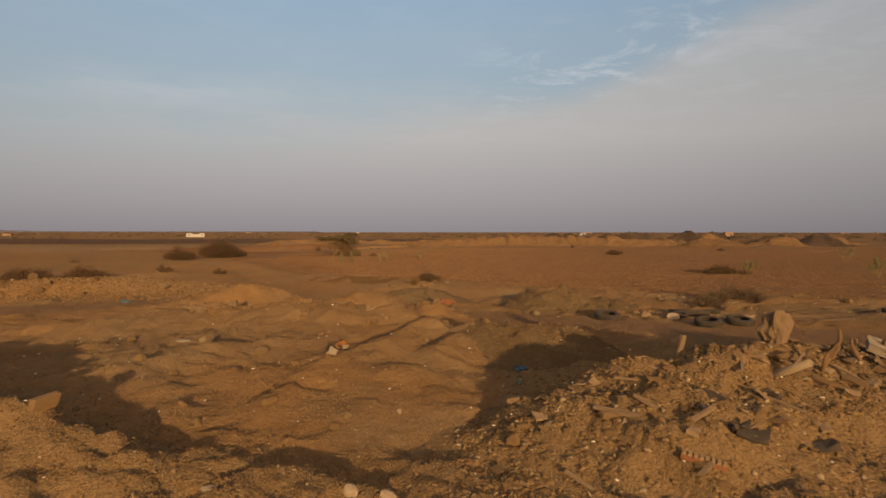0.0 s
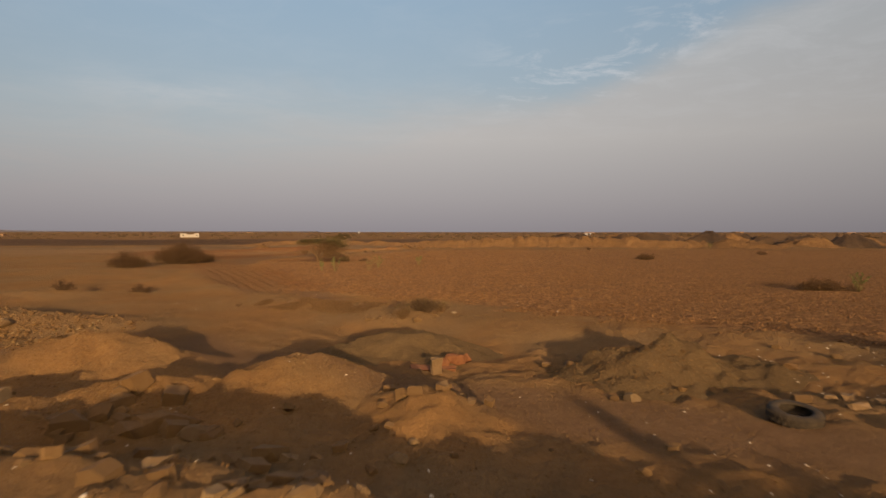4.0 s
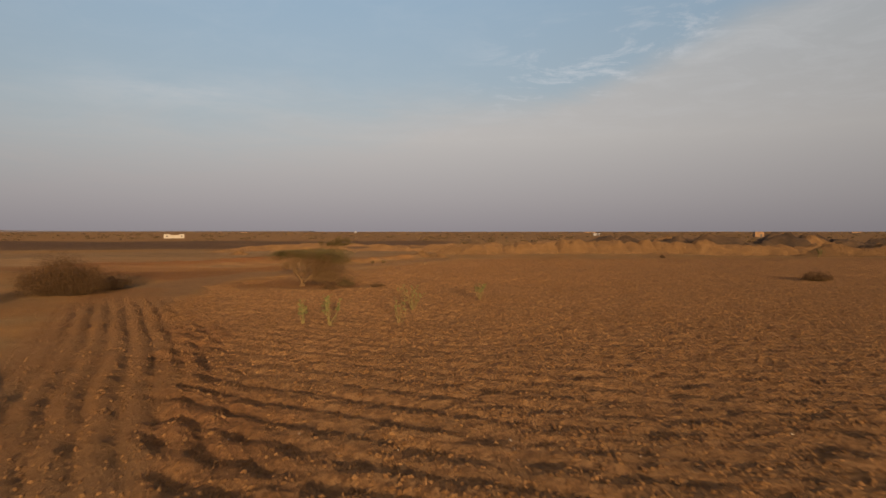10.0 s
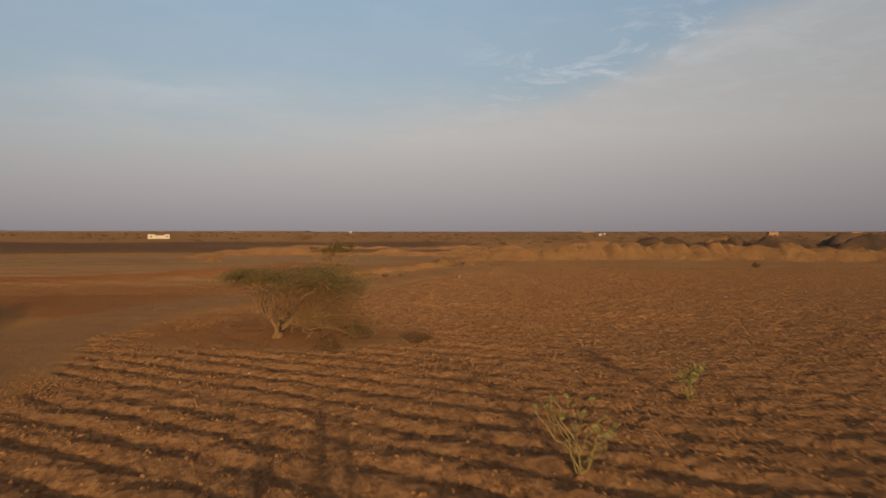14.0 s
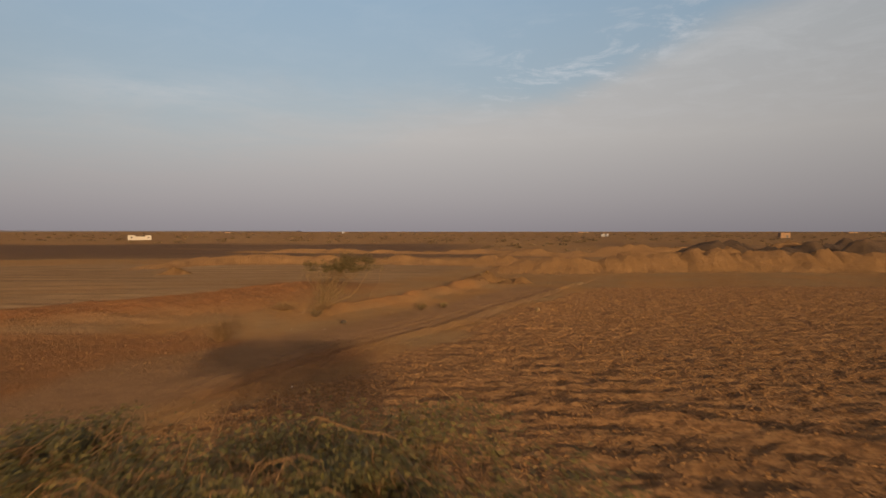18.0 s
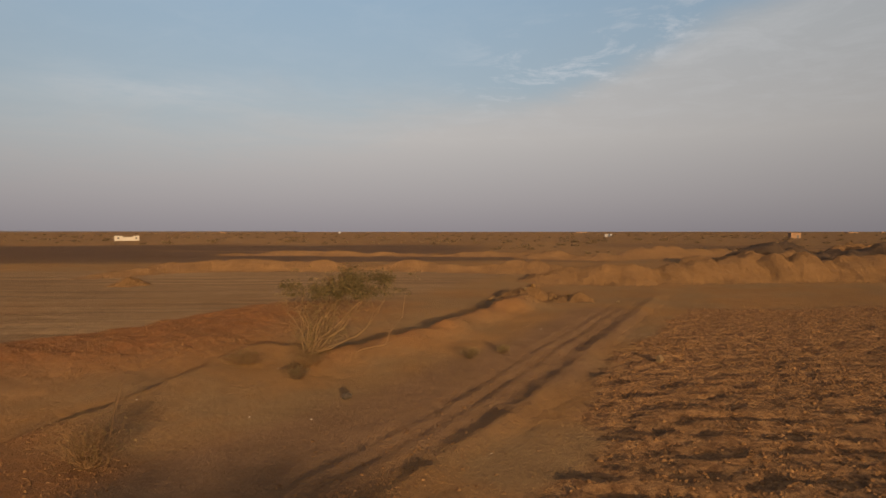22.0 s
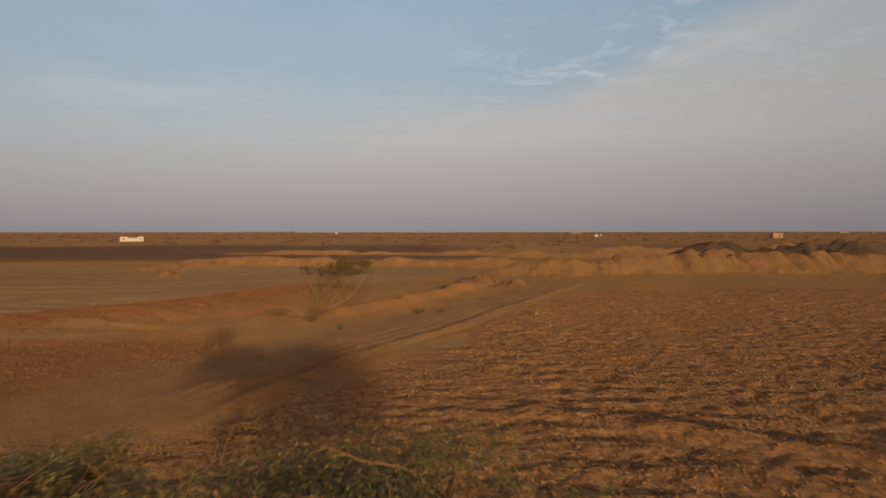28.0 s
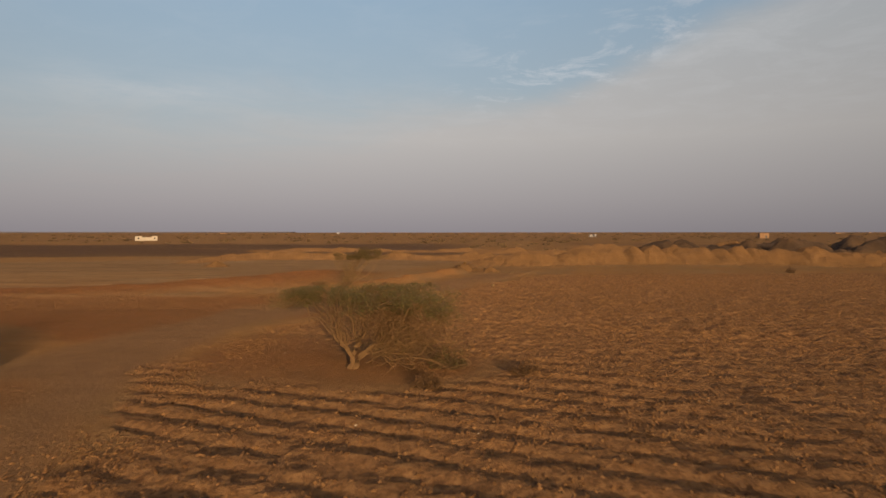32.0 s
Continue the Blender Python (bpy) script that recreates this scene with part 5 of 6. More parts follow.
for k in range(14):
    stone(rs_pick.gauss(-0.6, 1.2), rs_pick.gauss(27.6, 0.7), rs_pick.uniform(0.15, 0.4), 1100 + k, label="broken stone block in a tipped row", group="tipped stone blocks", sink=0.2)
for k in range(22):
    stone(rs_pick.uniform(-31, -13), rs_pick.gauss(37.0, 1.3), rs_pick.uniform(0.25, 0.8), 1200 + k, label="tan stone on the rubble bank", group="bank stones")
for k in range(22):        # blocks and shards along the ridge behind the spread soil
    t = rs_pick.uniform(0, 1)
    stone(1.2 - 11 * t + rs_pick.gauss(0, 0.5), 20.6 + 1.6 * t + rs_pick.gauss(0, 0.7), rs_pick.choice((0.08, 0.1, 0.14, 0.18, 0.26)) * rs_pick.uniform(0.8, 1.2), 1700 + k, label="angular stone on the crest of tipped soil", group="crest stones", sink=0.3)
for k in range(44):
    t = rs_pick.uniform(0, 1)
    stone(1.0 - 9 * t + rs_pick.gauss(0, 0.5), 20.9 + 1.2 * t + rs_pick.gauss(0, 0.35), rs_pick.uniform(0.2, 0.42), 2400 + k, label="angular stone on the crest of tipped soil", group="crest stones", sink=0.5)
for k in range(26):
    stone(rs_pick.uniform(-10, 1.2), rs_pick.uniform(10.5, 22), rs_pick.uniform(0.1, 0.26), 1300 + k)
for k in range(26):
    stone(rs_pick.gauss(-2.2, 1.3), rs_pick.gauss(40.7, 0.7), rs_pick.choice((0.08, 0.1, 0.12, 0.16, 0.24)), 1400 + k, label="tan stone on the berm", group="berm stones", sink=0.5)
for k in range(18):
    stone(rs_pick.gauss(-7.2, 1.6), rs_pick.gauss(154.6, 1.2), rs_pick.uniform(0.15, 0.4), 1500 + k, label="tan stone at the far berm's end", group="far berm stones")
for k in range(24):
    stone(rs_pick.uniform(2, 22), rs_pick.uniform(29, 34), rs_pick.uniform(0.15, 0.45), 1600 + k, label="stone in the littered strip", group="strip stones")
for k in range(240):         # the rubble heap's own blocks
    x = rs_pick.uniform(0.8, 13)
    y = rs_pick.triangular(7.2, 14.5, 10.6)
    stone(x, y, rs_pick.choice((0.12, 0.14, 0.16, 0.2, 0.24, 0.32)) * rs_pick.uniform(0.8, 1.2), 2000 + k, parent=rubble, sink=0.42)


def scatter(name, label, category, x, y, size, mat, seed, flat=0.6, parent=None, sink=0.35, rot=0.5, simple=False):
    """Many small angular lumps joined into one mesh."""
    rs = np.random.RandomState(seed)
    bm = bmesh.new()
    if simple:
        bmesh.ops.create_uvsphere(bm, u_segments=4, v_segments=2, radius=0.55)
    else:
        bmesh.ops.create_icosphere(bm, subdivisions=1, radius=0.5)
    bm.verts.ensure_lookup_table()
    base = np.array([v.co for v in bm.verts])
    tri = np.array([[v.index for v in f.verts] for f in bm.faces])
    bm.free()
    n = len(x)
    z = surf(x, y)
    v = base[None] * rs.uniform(0.62, 1.25, size=(n, len(base), 1))
    v = v * (size[:, None, None] * rs.uniform(0.7, 1.3, size=(n, 1, 3)) * np.array([1.15, 0.9, flat]))
    a, b = rs.uniform(0, 2 * math.pi, n), rs.normal(size=n) * rot
    ca, sa, cb, sb = np.cos(a)[:, None], np.sin(a)[:, None], np.cos(b)[:, None], np.sin(b)[:, None]
    X, Y, Z = v[..., 0], v[..., 1] * cb - v[..., 2] * sb, v[..., 1] * sb + v[..., 2] * cb
    v = np.stack([X * ca - Y * sa + x[:, None], X * sa + Y * ca + y[:, None], Z + (z + size * flat * (0.5 - sink))[:, None]], -1)
    f = (tri[None] + (np.arange(n) * len(base))[:, None, None]).reshape(-1, 3)
    me = mesh_of(name, v.reshape(-1, 3), f)
    if parent:
        ob = part_mesh(name, me, mat, parent, label)
        return tagged(ob, kind="stuff")
    return thing(name, label, category, kind="stuff", mesh=me, mat=mat)


rs = np.random.RandomState(900)
n = 20000
x, y = rs.uniform(0.2, 14, n), rs.triangular(6.5, 10.6, 17.0, n)
keep = rubble_top(x, y) > 0.10
scatter("rubble_fragments", "angular fragments of stone and concrete", "rubble", x[keep], y[keep], 0.025 + 0.12 * rs.power(0.4, keep.sum()), RUBBLE_CHIPS, 901, 0.42, rubble, 0.55, 0.6, True)
n = 90000
x = np.r_[rs.uniform(-14, 6, 30000), rs.uniform(-11, 1.4, 30000), rs.normal(2.6, 1.2, 8000), rs.normal(4.8, 1.4, 7000), rs.normal(-3.2, 1.1, 5000), rs.normal(-6.6, 1.1, 5000), rs.normal(-9.6, 1.4, 5000)]
y = np.r_[rs.uniform(7, 31, 30000), rs.triangular(6.2, 8.6, 13, 30000), rs.normal(18.4, 1.1, 8000), rs.normal(31.3, 1.1, 7000), rs.normal(29.3, 0.9, 5000), rs.normal(27.7, 0.8, 5000), rs.normal(32.0, 0.9, 5000)]
scatter("pebbles", "scattered pebbles and stone chips on the dump soil", "pebbles", x, y, 0.01 + 0.048 * rs.power(0.3, n), CHIPS, 902, 0.65, None, 0.3, 0.5, True)
n = 9000
t = rs.uniform(0, 1, n)
x, y = 8 - 19 * t + rs.normal(size=n) * 1.6, 36.5 + 12.5 * t + rs.normal(size=n) * 1.6
scatter("berm_gravel", "gravel and crumbs of soil on the near berm", "gravel", x, y, 0.015 + 0.06 * rs.power(0.35, n), CHIPS, 903, 0.6, None, 0.4, 0.5, True)
n = 6000
x, y = rs.uniform(-30, -12, n), rs.normal(37.5, 1.8, n)
scatter("bank_gravel", "stones and chips covering the rubble bank", "gravel", x, y, 0.04 + 0.16 * rs.power(0.3, n), CHIPS, 904, 0.6, None, 0.35, 0.5, True)
n = 3500
t = rs.uniform(0.05, 1, n)
px, py = np.interp(t, np.linspace(0, 1, 6), [-19.2, -17.5, -16.1, -12.7, -8.3, -2.9]), np.interp(t, np.linspace(0, 1, 6), [114.5, 120.3, 124.5, 130.9, 138, 149.9])
scatter("track_crumbs", "dry crumbs of earth thrown up along the track", "soil clods", px + rs.normal(size=n) * 1.1, py + rs.normal(size=n) * 0.8, 0.02 + 0.06 * rs.power(0.4, n), CLODS, 908, 0.7, None, 0.45, 0.5, True)
n = 4000
t = rs.uniform(0, 1, n)
px, py = np.interp(t, np.linspace(0, 1, 5), [-9, -13.5, -17.5, -22.5, -26]), np.interp(t, np.linspace(0, 1, 5), [54, 63, 72, 82, 89])
scatter("rut_crumbs", "crumbs of earth between the turning ruts", "soil clods", px + rs.normal(size=n) * 1.9, py + rs.normal(size=n) * 1.2, 0.03 + 0.1 * rs.power(0.4, n), CLODS, 909, 0.7, None, 0.4, 0.5, True)
# clods of the ploughed field, densest beside the way
n = 260000
t = rs.uniform(0, 1, n)
y = 42 + 110 * t
mid = np.interp(y, [40, 60, 80, 100, 120, 150], [0, -4, -8, -10, -6, 2])
x = mid + rs.normal(size=n) * 11 + np.abs(rs.normal(size=n)) * 11
p = ground_zones(x, y)[0]
keep = (p > 0.5) & (rs.uniform(size=n) < 0.45 + 0.5 * (fbm(x, y, 3.5, 905, 3) > 0.0))
x, y = x[keep], y[keep]
scatter("soil_clods", "crumbly brown clods of ploughed soil", "soil clods", x, y, 0.02 + 0.115 * rs.power(0.4, len(x)), CLODS, 906, 0.7, None, 0.45, 0.6, True)
n = 30000
x, y = rs.uniform(-45, -22, n), rs.uniform(116, 150, n)
keep = ground_zones(x, y)[3] > 0.45
x, y = x[keep], y[keep]
scatter("red_clods", "rough reddish clods on the raised bank", "soil clods", x, y, 0.03 + 0.07 * rs.power(0.4, len(x)), CLODS, 907, 0.75, None, 0.5, 0.6, True)

n = 30000
t, across = rs.uniform(0, 1, n), rs.uniform(-1.7, 0.25, n)
x, y = -2.6 - 7.0 * t + across * 0.62, 43.3 + 5.2 * t + across * 0.8
keep = (fbm(x, y, 1.3, 915, 3) > -0.15) & (t + 0.1 * fbm(x, y, 1.0, 916, 2) < 0.95)
x, y = x[keep], y[keep]
pts = np.stack([x, y, surf(x, y) + rs.uniform(0.01, 0.13, len(x))], -1)
v, f = leaf_arrays(pts, 0.040, rs, -0.2, 0.09)
thing("weed_stubble", "trampled brown dry weeds covering the berm's slope", "dry weeds", kind="stuff", mesh=mesh_of("weed_stubble", v, f), mat=STUBBLE)

n = 16000
t, deep = rs.uniform(0, 1, n), 6.0 * rs.power(0.7, n)
px, py = np.interp(t, [0, 0.3, 0.65, 1], [24, 12, 0.8, -10.5]), np.interp(t, [0, 0.3, 0.65, 1], [29, 38, 48.5, 57])
x, y = px + 0.62 * deep + rs.normal(size=n) * 0.3, py + 0.78 * deep + rs.normal(size=n) * 0.3
keep = fbm(x * 0.5, y, 1.4, 919, 3) > 0.05
scatter("field_edge_clods", "large dark clods turned up beside the berm", "soil clods", x[keep], y[keep], 0.03 + 0.12 * rs.power(0.4, keep.sum()), CLODS, 920, 0.7, None, 0.4, 0.6, True)
n = 5000
x, y = rs.normal(8.5, 2.6, n), rs.normal(17.2, 2.0, n)
scatter("shade_rubble", "broken stone and litter strewn behind the rubble heap", "rubble", x, y, 0.02 + 0.11 * rs.power(0.35, n), RUBBLE_CHIPS, 921, 0.5, None, 0.4, 0.6, True)
n = 12000
t = rs.uniform(0, 1, n)
px = np.interp(t, np.linspace(0, 1, 7), [-18.2, -20.2, -21.3, -22.4, -22.0, -20.0, -17.0])
py = np.interp(t, np.linspace(0, 1, 7), [76, 82, 89, 97, 103, 109, 114])
x, y = px + rs.normal(size=n) * 0.9 + 0.5, py + rs.normal(size=n) * 0.8
keep = fbm(x, y, 1.6, 917, 3) > -0.1
scatter("edge_clods", "dark red clods turned up along the field's edge", "soil clods", x[keep], y[keep], 0.02 + 0.085 * rs.power(0.4, keep.sum()), CLODS, 918, 0.75, None, 0.4, 0.6, True)


# ---- tyres and litter of the dump ----
def lathe(profile, seg=36):
    bm = bmesh.new()
    rings = []
    for k in range(seg):
        a = 2 * math.pi * k / seg
        rings.append([bm.verts.new((r * math.cos(a), r * math.sin(a), z)) for r, z in profile])
    m = len(profile)
    for k in range(seg):
        p, q = rings[k], rings[(k + 1) % seg]
        for j in range(m):
            bm.faces.new((p[j], q[j], q[(j + 1) % m], p[(j + 1) % m]))
    return bm


def tyre(label, x, y, radius, wide, seed, tilt=(0, 0), lift=0.0):
    ob = thing("tyre", label, "tyre", pose(x, y, S(x, y) + lift - 0.02, tilt[0], tilt[1], 0), group="old tyres")
    r, w = radius, wide
    hole = 0.57 * r
    part("casing", lathe([(hole, 0.12 * w), (hole + 0.1 * r, 0.03 * w), (0.86 * r, 0.0), (0.97 * r, 0.10 * w), (r, 0.3 * w), (r, 0.7 * w), (0.97 * r, 0.90 * w), (0.86 * r, w), (hole + 0.1 * r, 0.97 * w), (hole, 0.88 * w), (hole + 0.06 * r, 0.80 * w), (0.9 * r, 0.78 * w), (0.93 * r, 0.5 * w), (0.9 * r, 0.22 * w), (hole + 0.06 * r, 0.2 * w)], 40), RUBBER, ob, "dusty worn tyre casing", True)
    bm = bmesh.new()
    for k in range(26):
        a = 2 * math.pi * k / 26
        for row in (0.32, 0.68):
            m = Matrix.Rotation(a + (0.06 if row > 0.5 else 0), 4, "Z") @ Matrix.Translation((r + 0.004, 0, row * w)) @ Matrix.Rotation(0.35, 4, "X") @ Matrix.Diagonal((0.02, 0.13 * r, 0.26 * w, 1))
            bmesh.ops.create_cube(bm, size=1.0, matrix=m)
    part("tread", bm, RUBBER, ob, "worn tread blocks")
    return ob


tyre("large dusty lorry tyre lying flat on the dirt road", 7.0, 27.5, 0.52, 0.26, 1, (9, 2), 0.06)
tyre("large lorry tyre lying on the road's edge", 10.4, 25.3, 0.5, 0.25, 2, (9, -3), 0.06)
tyre("large worn tyre lying beside another", 11.75, 25.6, 0.52, 0.25, 3, (10, 4), 0.07)
tyre("small car tyre leaning on rubbish", 10.25, 27.9, 0.3, 0.18, 4, (12, 8), 0.02)
tyre("small car tyre half buried", 12.1, 29.0, 0.3, 0.18, 5, (-6, 0))
tyre("worn tyre in the shaded litter", 19.6, 28.2, 0.42, 0.24, 6, (8, 6))


def box_bm(sx, sy, sz, seed=0, jag=0.0, bevel=0.0):
    bm = bmesh.new()
    bmesh.ops.create_cube(bm, size=1.0, matrix=Matrix.Diagonal((sx, sy, sz, 1)))
    if bevel:
        bmesh.ops.bevel(bm, geom=bm.edges[:], offset=bevel, segments=1, affect="EDGES")
    if jag:
        r = random.Random(seed)
        bmesh.ops.subdivide_edges(bm, edges=bm.edges[:], cuts=1, use_grid_fill=True)
        for v in bm.verts:
            v.co += Vector((r.uniform(-jag, jag), r.uniform(-jag, jag), r.uniform(-jag, jag)))
    return bm


def solid(name, label, category, bm, mat, m, group="", smooth_it=False):
    me = bpy.data.meshes.new(name)
    bm.to_mesh(me)
    bm.free()
    if smooth_it:
        me.polygons.foreach_set("use_smooth", np.ones(len(me.polygons), dtype=bool))
    return thing(name, label, category, m, group, "", me, mat)


def rest(x, y, up=0.0, rx=0, ry=0, rz=0):
    return pose(x, y, S(x, y) + up, rx, ry, rz)


def disc_bm(r, h, seg=24):
    bm = bmesh.new()
    bmesh.ops.create_cone(bm, cap_ends=True, segments=seg, radius1=r, radius2=r * 0.97, depth=h)
    bmesh.ops.bevel(bm, geom=[e for e in bm.edges if len(e.link_faces) == 2 and e.calc_face_angle(0) > 1.0], offset=h * 0.25, segments=2, affect="EDGES")
    return bm


solid("lid", "round pale lid leaning on a small tyre", "lid", disc_bm(0.27, 0.05), WHITE_STONE, rest(9.8, 27.5, 0.12, 28, -8, 0))
roll = thing("carpet_roll", "dark rolled-up carpet lying by the tyres", "carpet roll", rest(10.9, 28.6, 0.17, 0, 90, -20))
bm = bmesh.new()
bmesh.ops.create_cone(bm, cap_ends=True, segments=18, radius1=0.17, radius2=0.16, depth=1.7)
for v in bm.verts:
    v.co.x *= 0.85
part("roll", bm, DARK_CLOTH, roll, "", True)
tubes("edge", [[(0.15, 0.03, -0.86, 0.02), (0.155, 0.03, 0.0, 0.02), (0.15, 0.03, 0.86, 0.02)]], DARK_CLOTH, roll)
for k, (x, y, s, sq) in enumerate([(9.0, 28.6, 0.4, 0.3), (9.3, 29.4, 0.34, 0.35), (9.6, 28.8, 0.3, 0.4), (8.8, 29.3, 0.24, 0.4), (13.0, 27.6, 0.5, 0.3), (14.2, 28.4, 0.3, 0.5)]):
    solid("concrete_chunk", "pale broken concrete chunk in the litter", "concrete chunk", box_bm(s, s * 0.6, s * sq, k, s * 0.14), CONCRETE, rest(x, y, s * sq * 0.3, 8 * k - 15, 6, 50 * k), "concrete chunks")
for k in range(9):
    r = random.Random(700 + k)
    p = [(0, 0, 0.03, 0.014)]
    for j in range(6):
        p.append((p[-1][0] + 0.3, p[-1][1] + r.uniform(-0.12, 0.12), 0.04 + r.uniform(0, 0.14), 0.012))
    st = thing("branch", "dry grey branch lying in the litter", "branch", rest(r.uniform(12, 21), r.uniform(28.5, 33), 0, 0, 0, r.uniform(-30, 30)), "dry branches")
    tubes("wood", p and [p], DEADWOOD, st)

# orange barrel half with torn wall
barrel = thing("broken_barrel", "broken orange plastic barrel half sunk in red earth", "barrel", rest(-2.62, 16.7, -0.02, 60, 20, 25) @ Matrix.Diagonal((0.66, 0.66, 0.6, 1)))
bm = bmesh.new()
seg = 18
for k in range(seg):
    a0, a1 = math.pi * 1.35 * k / seg - 0.3, math.pi * 1.35 * (k + 1) / seg - 0.3
    for r0, flip in ((0.21, 1), (0.2, -1)):
        vs = [bm.verts.new((r0 * math.cos(a), r0 * math.sin(a), z)) for a, z in ((a0, -0.3), (a1, -0.3), (a1, 0.3 + 0.05 * math.sin(5 * a1)), (a0, 0.3 + 0.05 * math.sin(5 * a0)))]
        bm.faces.new(vs[::flip])
bmesh.ops.remove_doubles(bm, verts=bm.verts[:], dist=1e-4)
part("shell", bm, ORANGE_PLASTIC, barrel, "torn orange shell", True)
solid("plastic_sheet", "torn pale plastic sheet beside the barrel", "plastic sheet", box_bm(0.16, 0.10, 0.02, 4, 0.02), PLASTER, rest(-2.45, 16.5, 0.08, 70, 10, 30))
solid("stone_shard", "white triangular stone shard", "stone shard", box_bm(0.17, 0.05, 0.15, 6, 0.04), PLASTER, rest(-2.5, 14.8, 0.08, -25, 30, 10))
solid("flat_slab", "thin pale slab lying on the soil", "slab", box_bm(0.36, 0.22, 0.03, 7, 0.015), PLASTER, rest(-7.0, 17.6, 0.03, 4, 3, 15))
solid("plastic_scrap", "blue plastic scrap on shaded soil", "plastic scrap", box_bm(0.36, 0.2, 0.08, 8, 0.05), BLUE_PLASTIC, rest(2.05, 16.4, 0.05, 10, 15, 30), "plastic scraps")
solid("plastic_scrap", "blue plastic scrap on the stone bank", "plastic scrap", box_bm(0.4, 0.2, 0.1, 9, 0.05), BLUE_PLASTIC, rest(-16.2, 33.4, 0.05, 10, 15, 10), "plastic scraps")
solid("plastic_scrap", "teal plastic scrap beside the rubble", "plastic scrap", box_bm(0.16, 0.12, 0.07, 10, 0.03), TEAL_PLASTIC, rest(1.75, 14.6, 0.04, 10, 15, 50), "plastic scraps")
solid("plastic_scrap", "torn teal plastic scrap in the rubble", "plastic scrap", box_bm(0.2, 0.12, 0.05, 11, 0.03), TEAL_PLASTIC, rest(8.6, 10.0, 0.05, 20, 15, 50), "plastic scraps")
solid("stone_post", "short pale stone post standing in red earth", "post", box_bm(0.26, 0.22, 0.46, 12, 0.04), TAN_SACK, rest(-0.28, 32.2, 0.2, 4, -5, 20))
for k, (x, y, sx, sz) in enumerate([(0.25, 33.6, 0.6, 0.75), (0.55, 33.9, 0.5, 0.55), (-0.1, 33.3, 0.5, 0.35)]):
    lump = thing("red_earth_lump", "slumped lump of red earth behind the stone post", "earth lump", rest(x, y, 0.04, 10, -14, 40 * k) @ Matrix.Diagonal((sx, 0.5, sz, 1)), "red earth", mesh=rock_mesh("red_earth_lump", 660 + k, 3, 1.0, 0.16))
    lump.data.materials.clear()
    lump.data.materials.append(BRICK_RED.m)
solid("red_earth_lump", "low spill of red earth", "earth lump", box_bm(1.3, 0.5, 0.08, 14, 0.05), BRICK_RED, rest(-0.4, 32.9, 0.02, 2, 2, 5))

# ---- what lies in the rubble heap ----
r = random.Random(31)
for k in range(26):
    x, y = r.uniform(1.8, 11.5), r.triangular(7.8, 12.6, 10.5)
    L = r.uniform(0.25, 0.8)
    bm = box_bm(L, r.uniform(0.035, 0.08), r.uniform(0.02, 0.05), k, 0.008)
    part("plank", bm, PLANK, rubble, "", m=pose(x, y, S(x, y) + 0.06, r.uniform(-20, 20), r.uniform(-35, 35), r.uniform(0, 180)))
for k in range(26):
    x, y = r.uniform(1.5, 12.5), r.triangular(7.6, 13, 10.8)
    s = r.uniform(0.12, 0.3)
    part("slab", box_bm(s, s * r.uniform(0.5, 0.9), s * r.uniform(0.12, 0.3), k, s * 0.05), CONCRETE, rubble, "", m=pose(x, y, S(x, y) + 0.05, r.uniform(-40, 40), r.uniform(-40, 40), r.uniform(0, 180)))
part("stake", box_bm(0.09, 0.05, 0.55, 3, 0.008), PLANK, rubble, "upright wooden stake", m=pose(4.45, 12.1, S(4.45, 12.1) + 0.2, 6, 14, 20))
bm = bmesh.new()
bmesh.ops.create_cone(bm, cap_ends=False, segments=20, radius1=0.062, radius2=0.062, depth=0.8)
bmesh.ops.solidify(bm, geom=bm.faces[:], thickness=0.012)
part("pipe", bm, PIPE, rubble, "pale plastic drain pipe", True, pose(5.75, 10.75, S(5.75, 10.75) + 0.1, 62, 0, 40))
bm = box_bm(0.62, 0.5, 0.7, 41, 0.0)
bmesh.ops.subdivide_edges(bm, edges=bm.edges[:], cuts=9, use_grid_fill=True)
for v in bm.verts:
    d = v.co.copy()
    v.co = d.normalized() * (0.34 + 0.35 * d.length * 0.5)
    v.co *= 0.9 + 0.45 * noise.noise(d * 2.6 + Vector((4, 2, 7))) + 0.22 * noise.noise(d * 7) + 0.1 * noise.noise(d * 17)
    v.co.z *= 1.1 - 0.3 * v.co.x
part("boulder", bm, TAN_SACK, rubble, "big crumbling lump standing on the crest", False, pose(6.15, 12.0, S(6.15, 12.0) + 0.2, 5, 10, 20) @ Matrix.Diagonal((0.72, 0.72, 0.85, 1)))
for k in range(9):
    x, y = 6.5 + 0.26 * k, 11.3 + r.uniform(-0.4, 0.5)
    L = r.uniform(0.45, 0.8)
    p = bend((0, 0, 0), (r.uniform(-0.4, 0.4), r.uniform(-0.4, 0.1), L), 0.05, 0.025, np.random.RandomState(50 + k), 0.05, 5)
    v, f = tube_arrays([p], 6)
    part_mesh("root", mesh_of("root", v, f, True), TWIG, rubble, "broken pale palm frond base", pose(x, y, S(x, y) - 0.15, r.uniform(-25, 25), r.uniform(-40, 30), 0))
part("white_slab", box_bm(0.7, 0.45, 0.16, 17, 0.02), PLASTER, rubble, "thick white slab", m=pose(8.0, 11.6, S(8.0, 11.6) + 0.12, 15, 20, -25))
comb = part("comb_strip", box_bm(0.62, 0.1, 0.05, 18, 0.004), BRICK_RED, rubble, "toothed strip of broken hollow block", m=pose(3.55, 8.75, S(3.55, 8.75) + 0.06, 20, 14, -12))
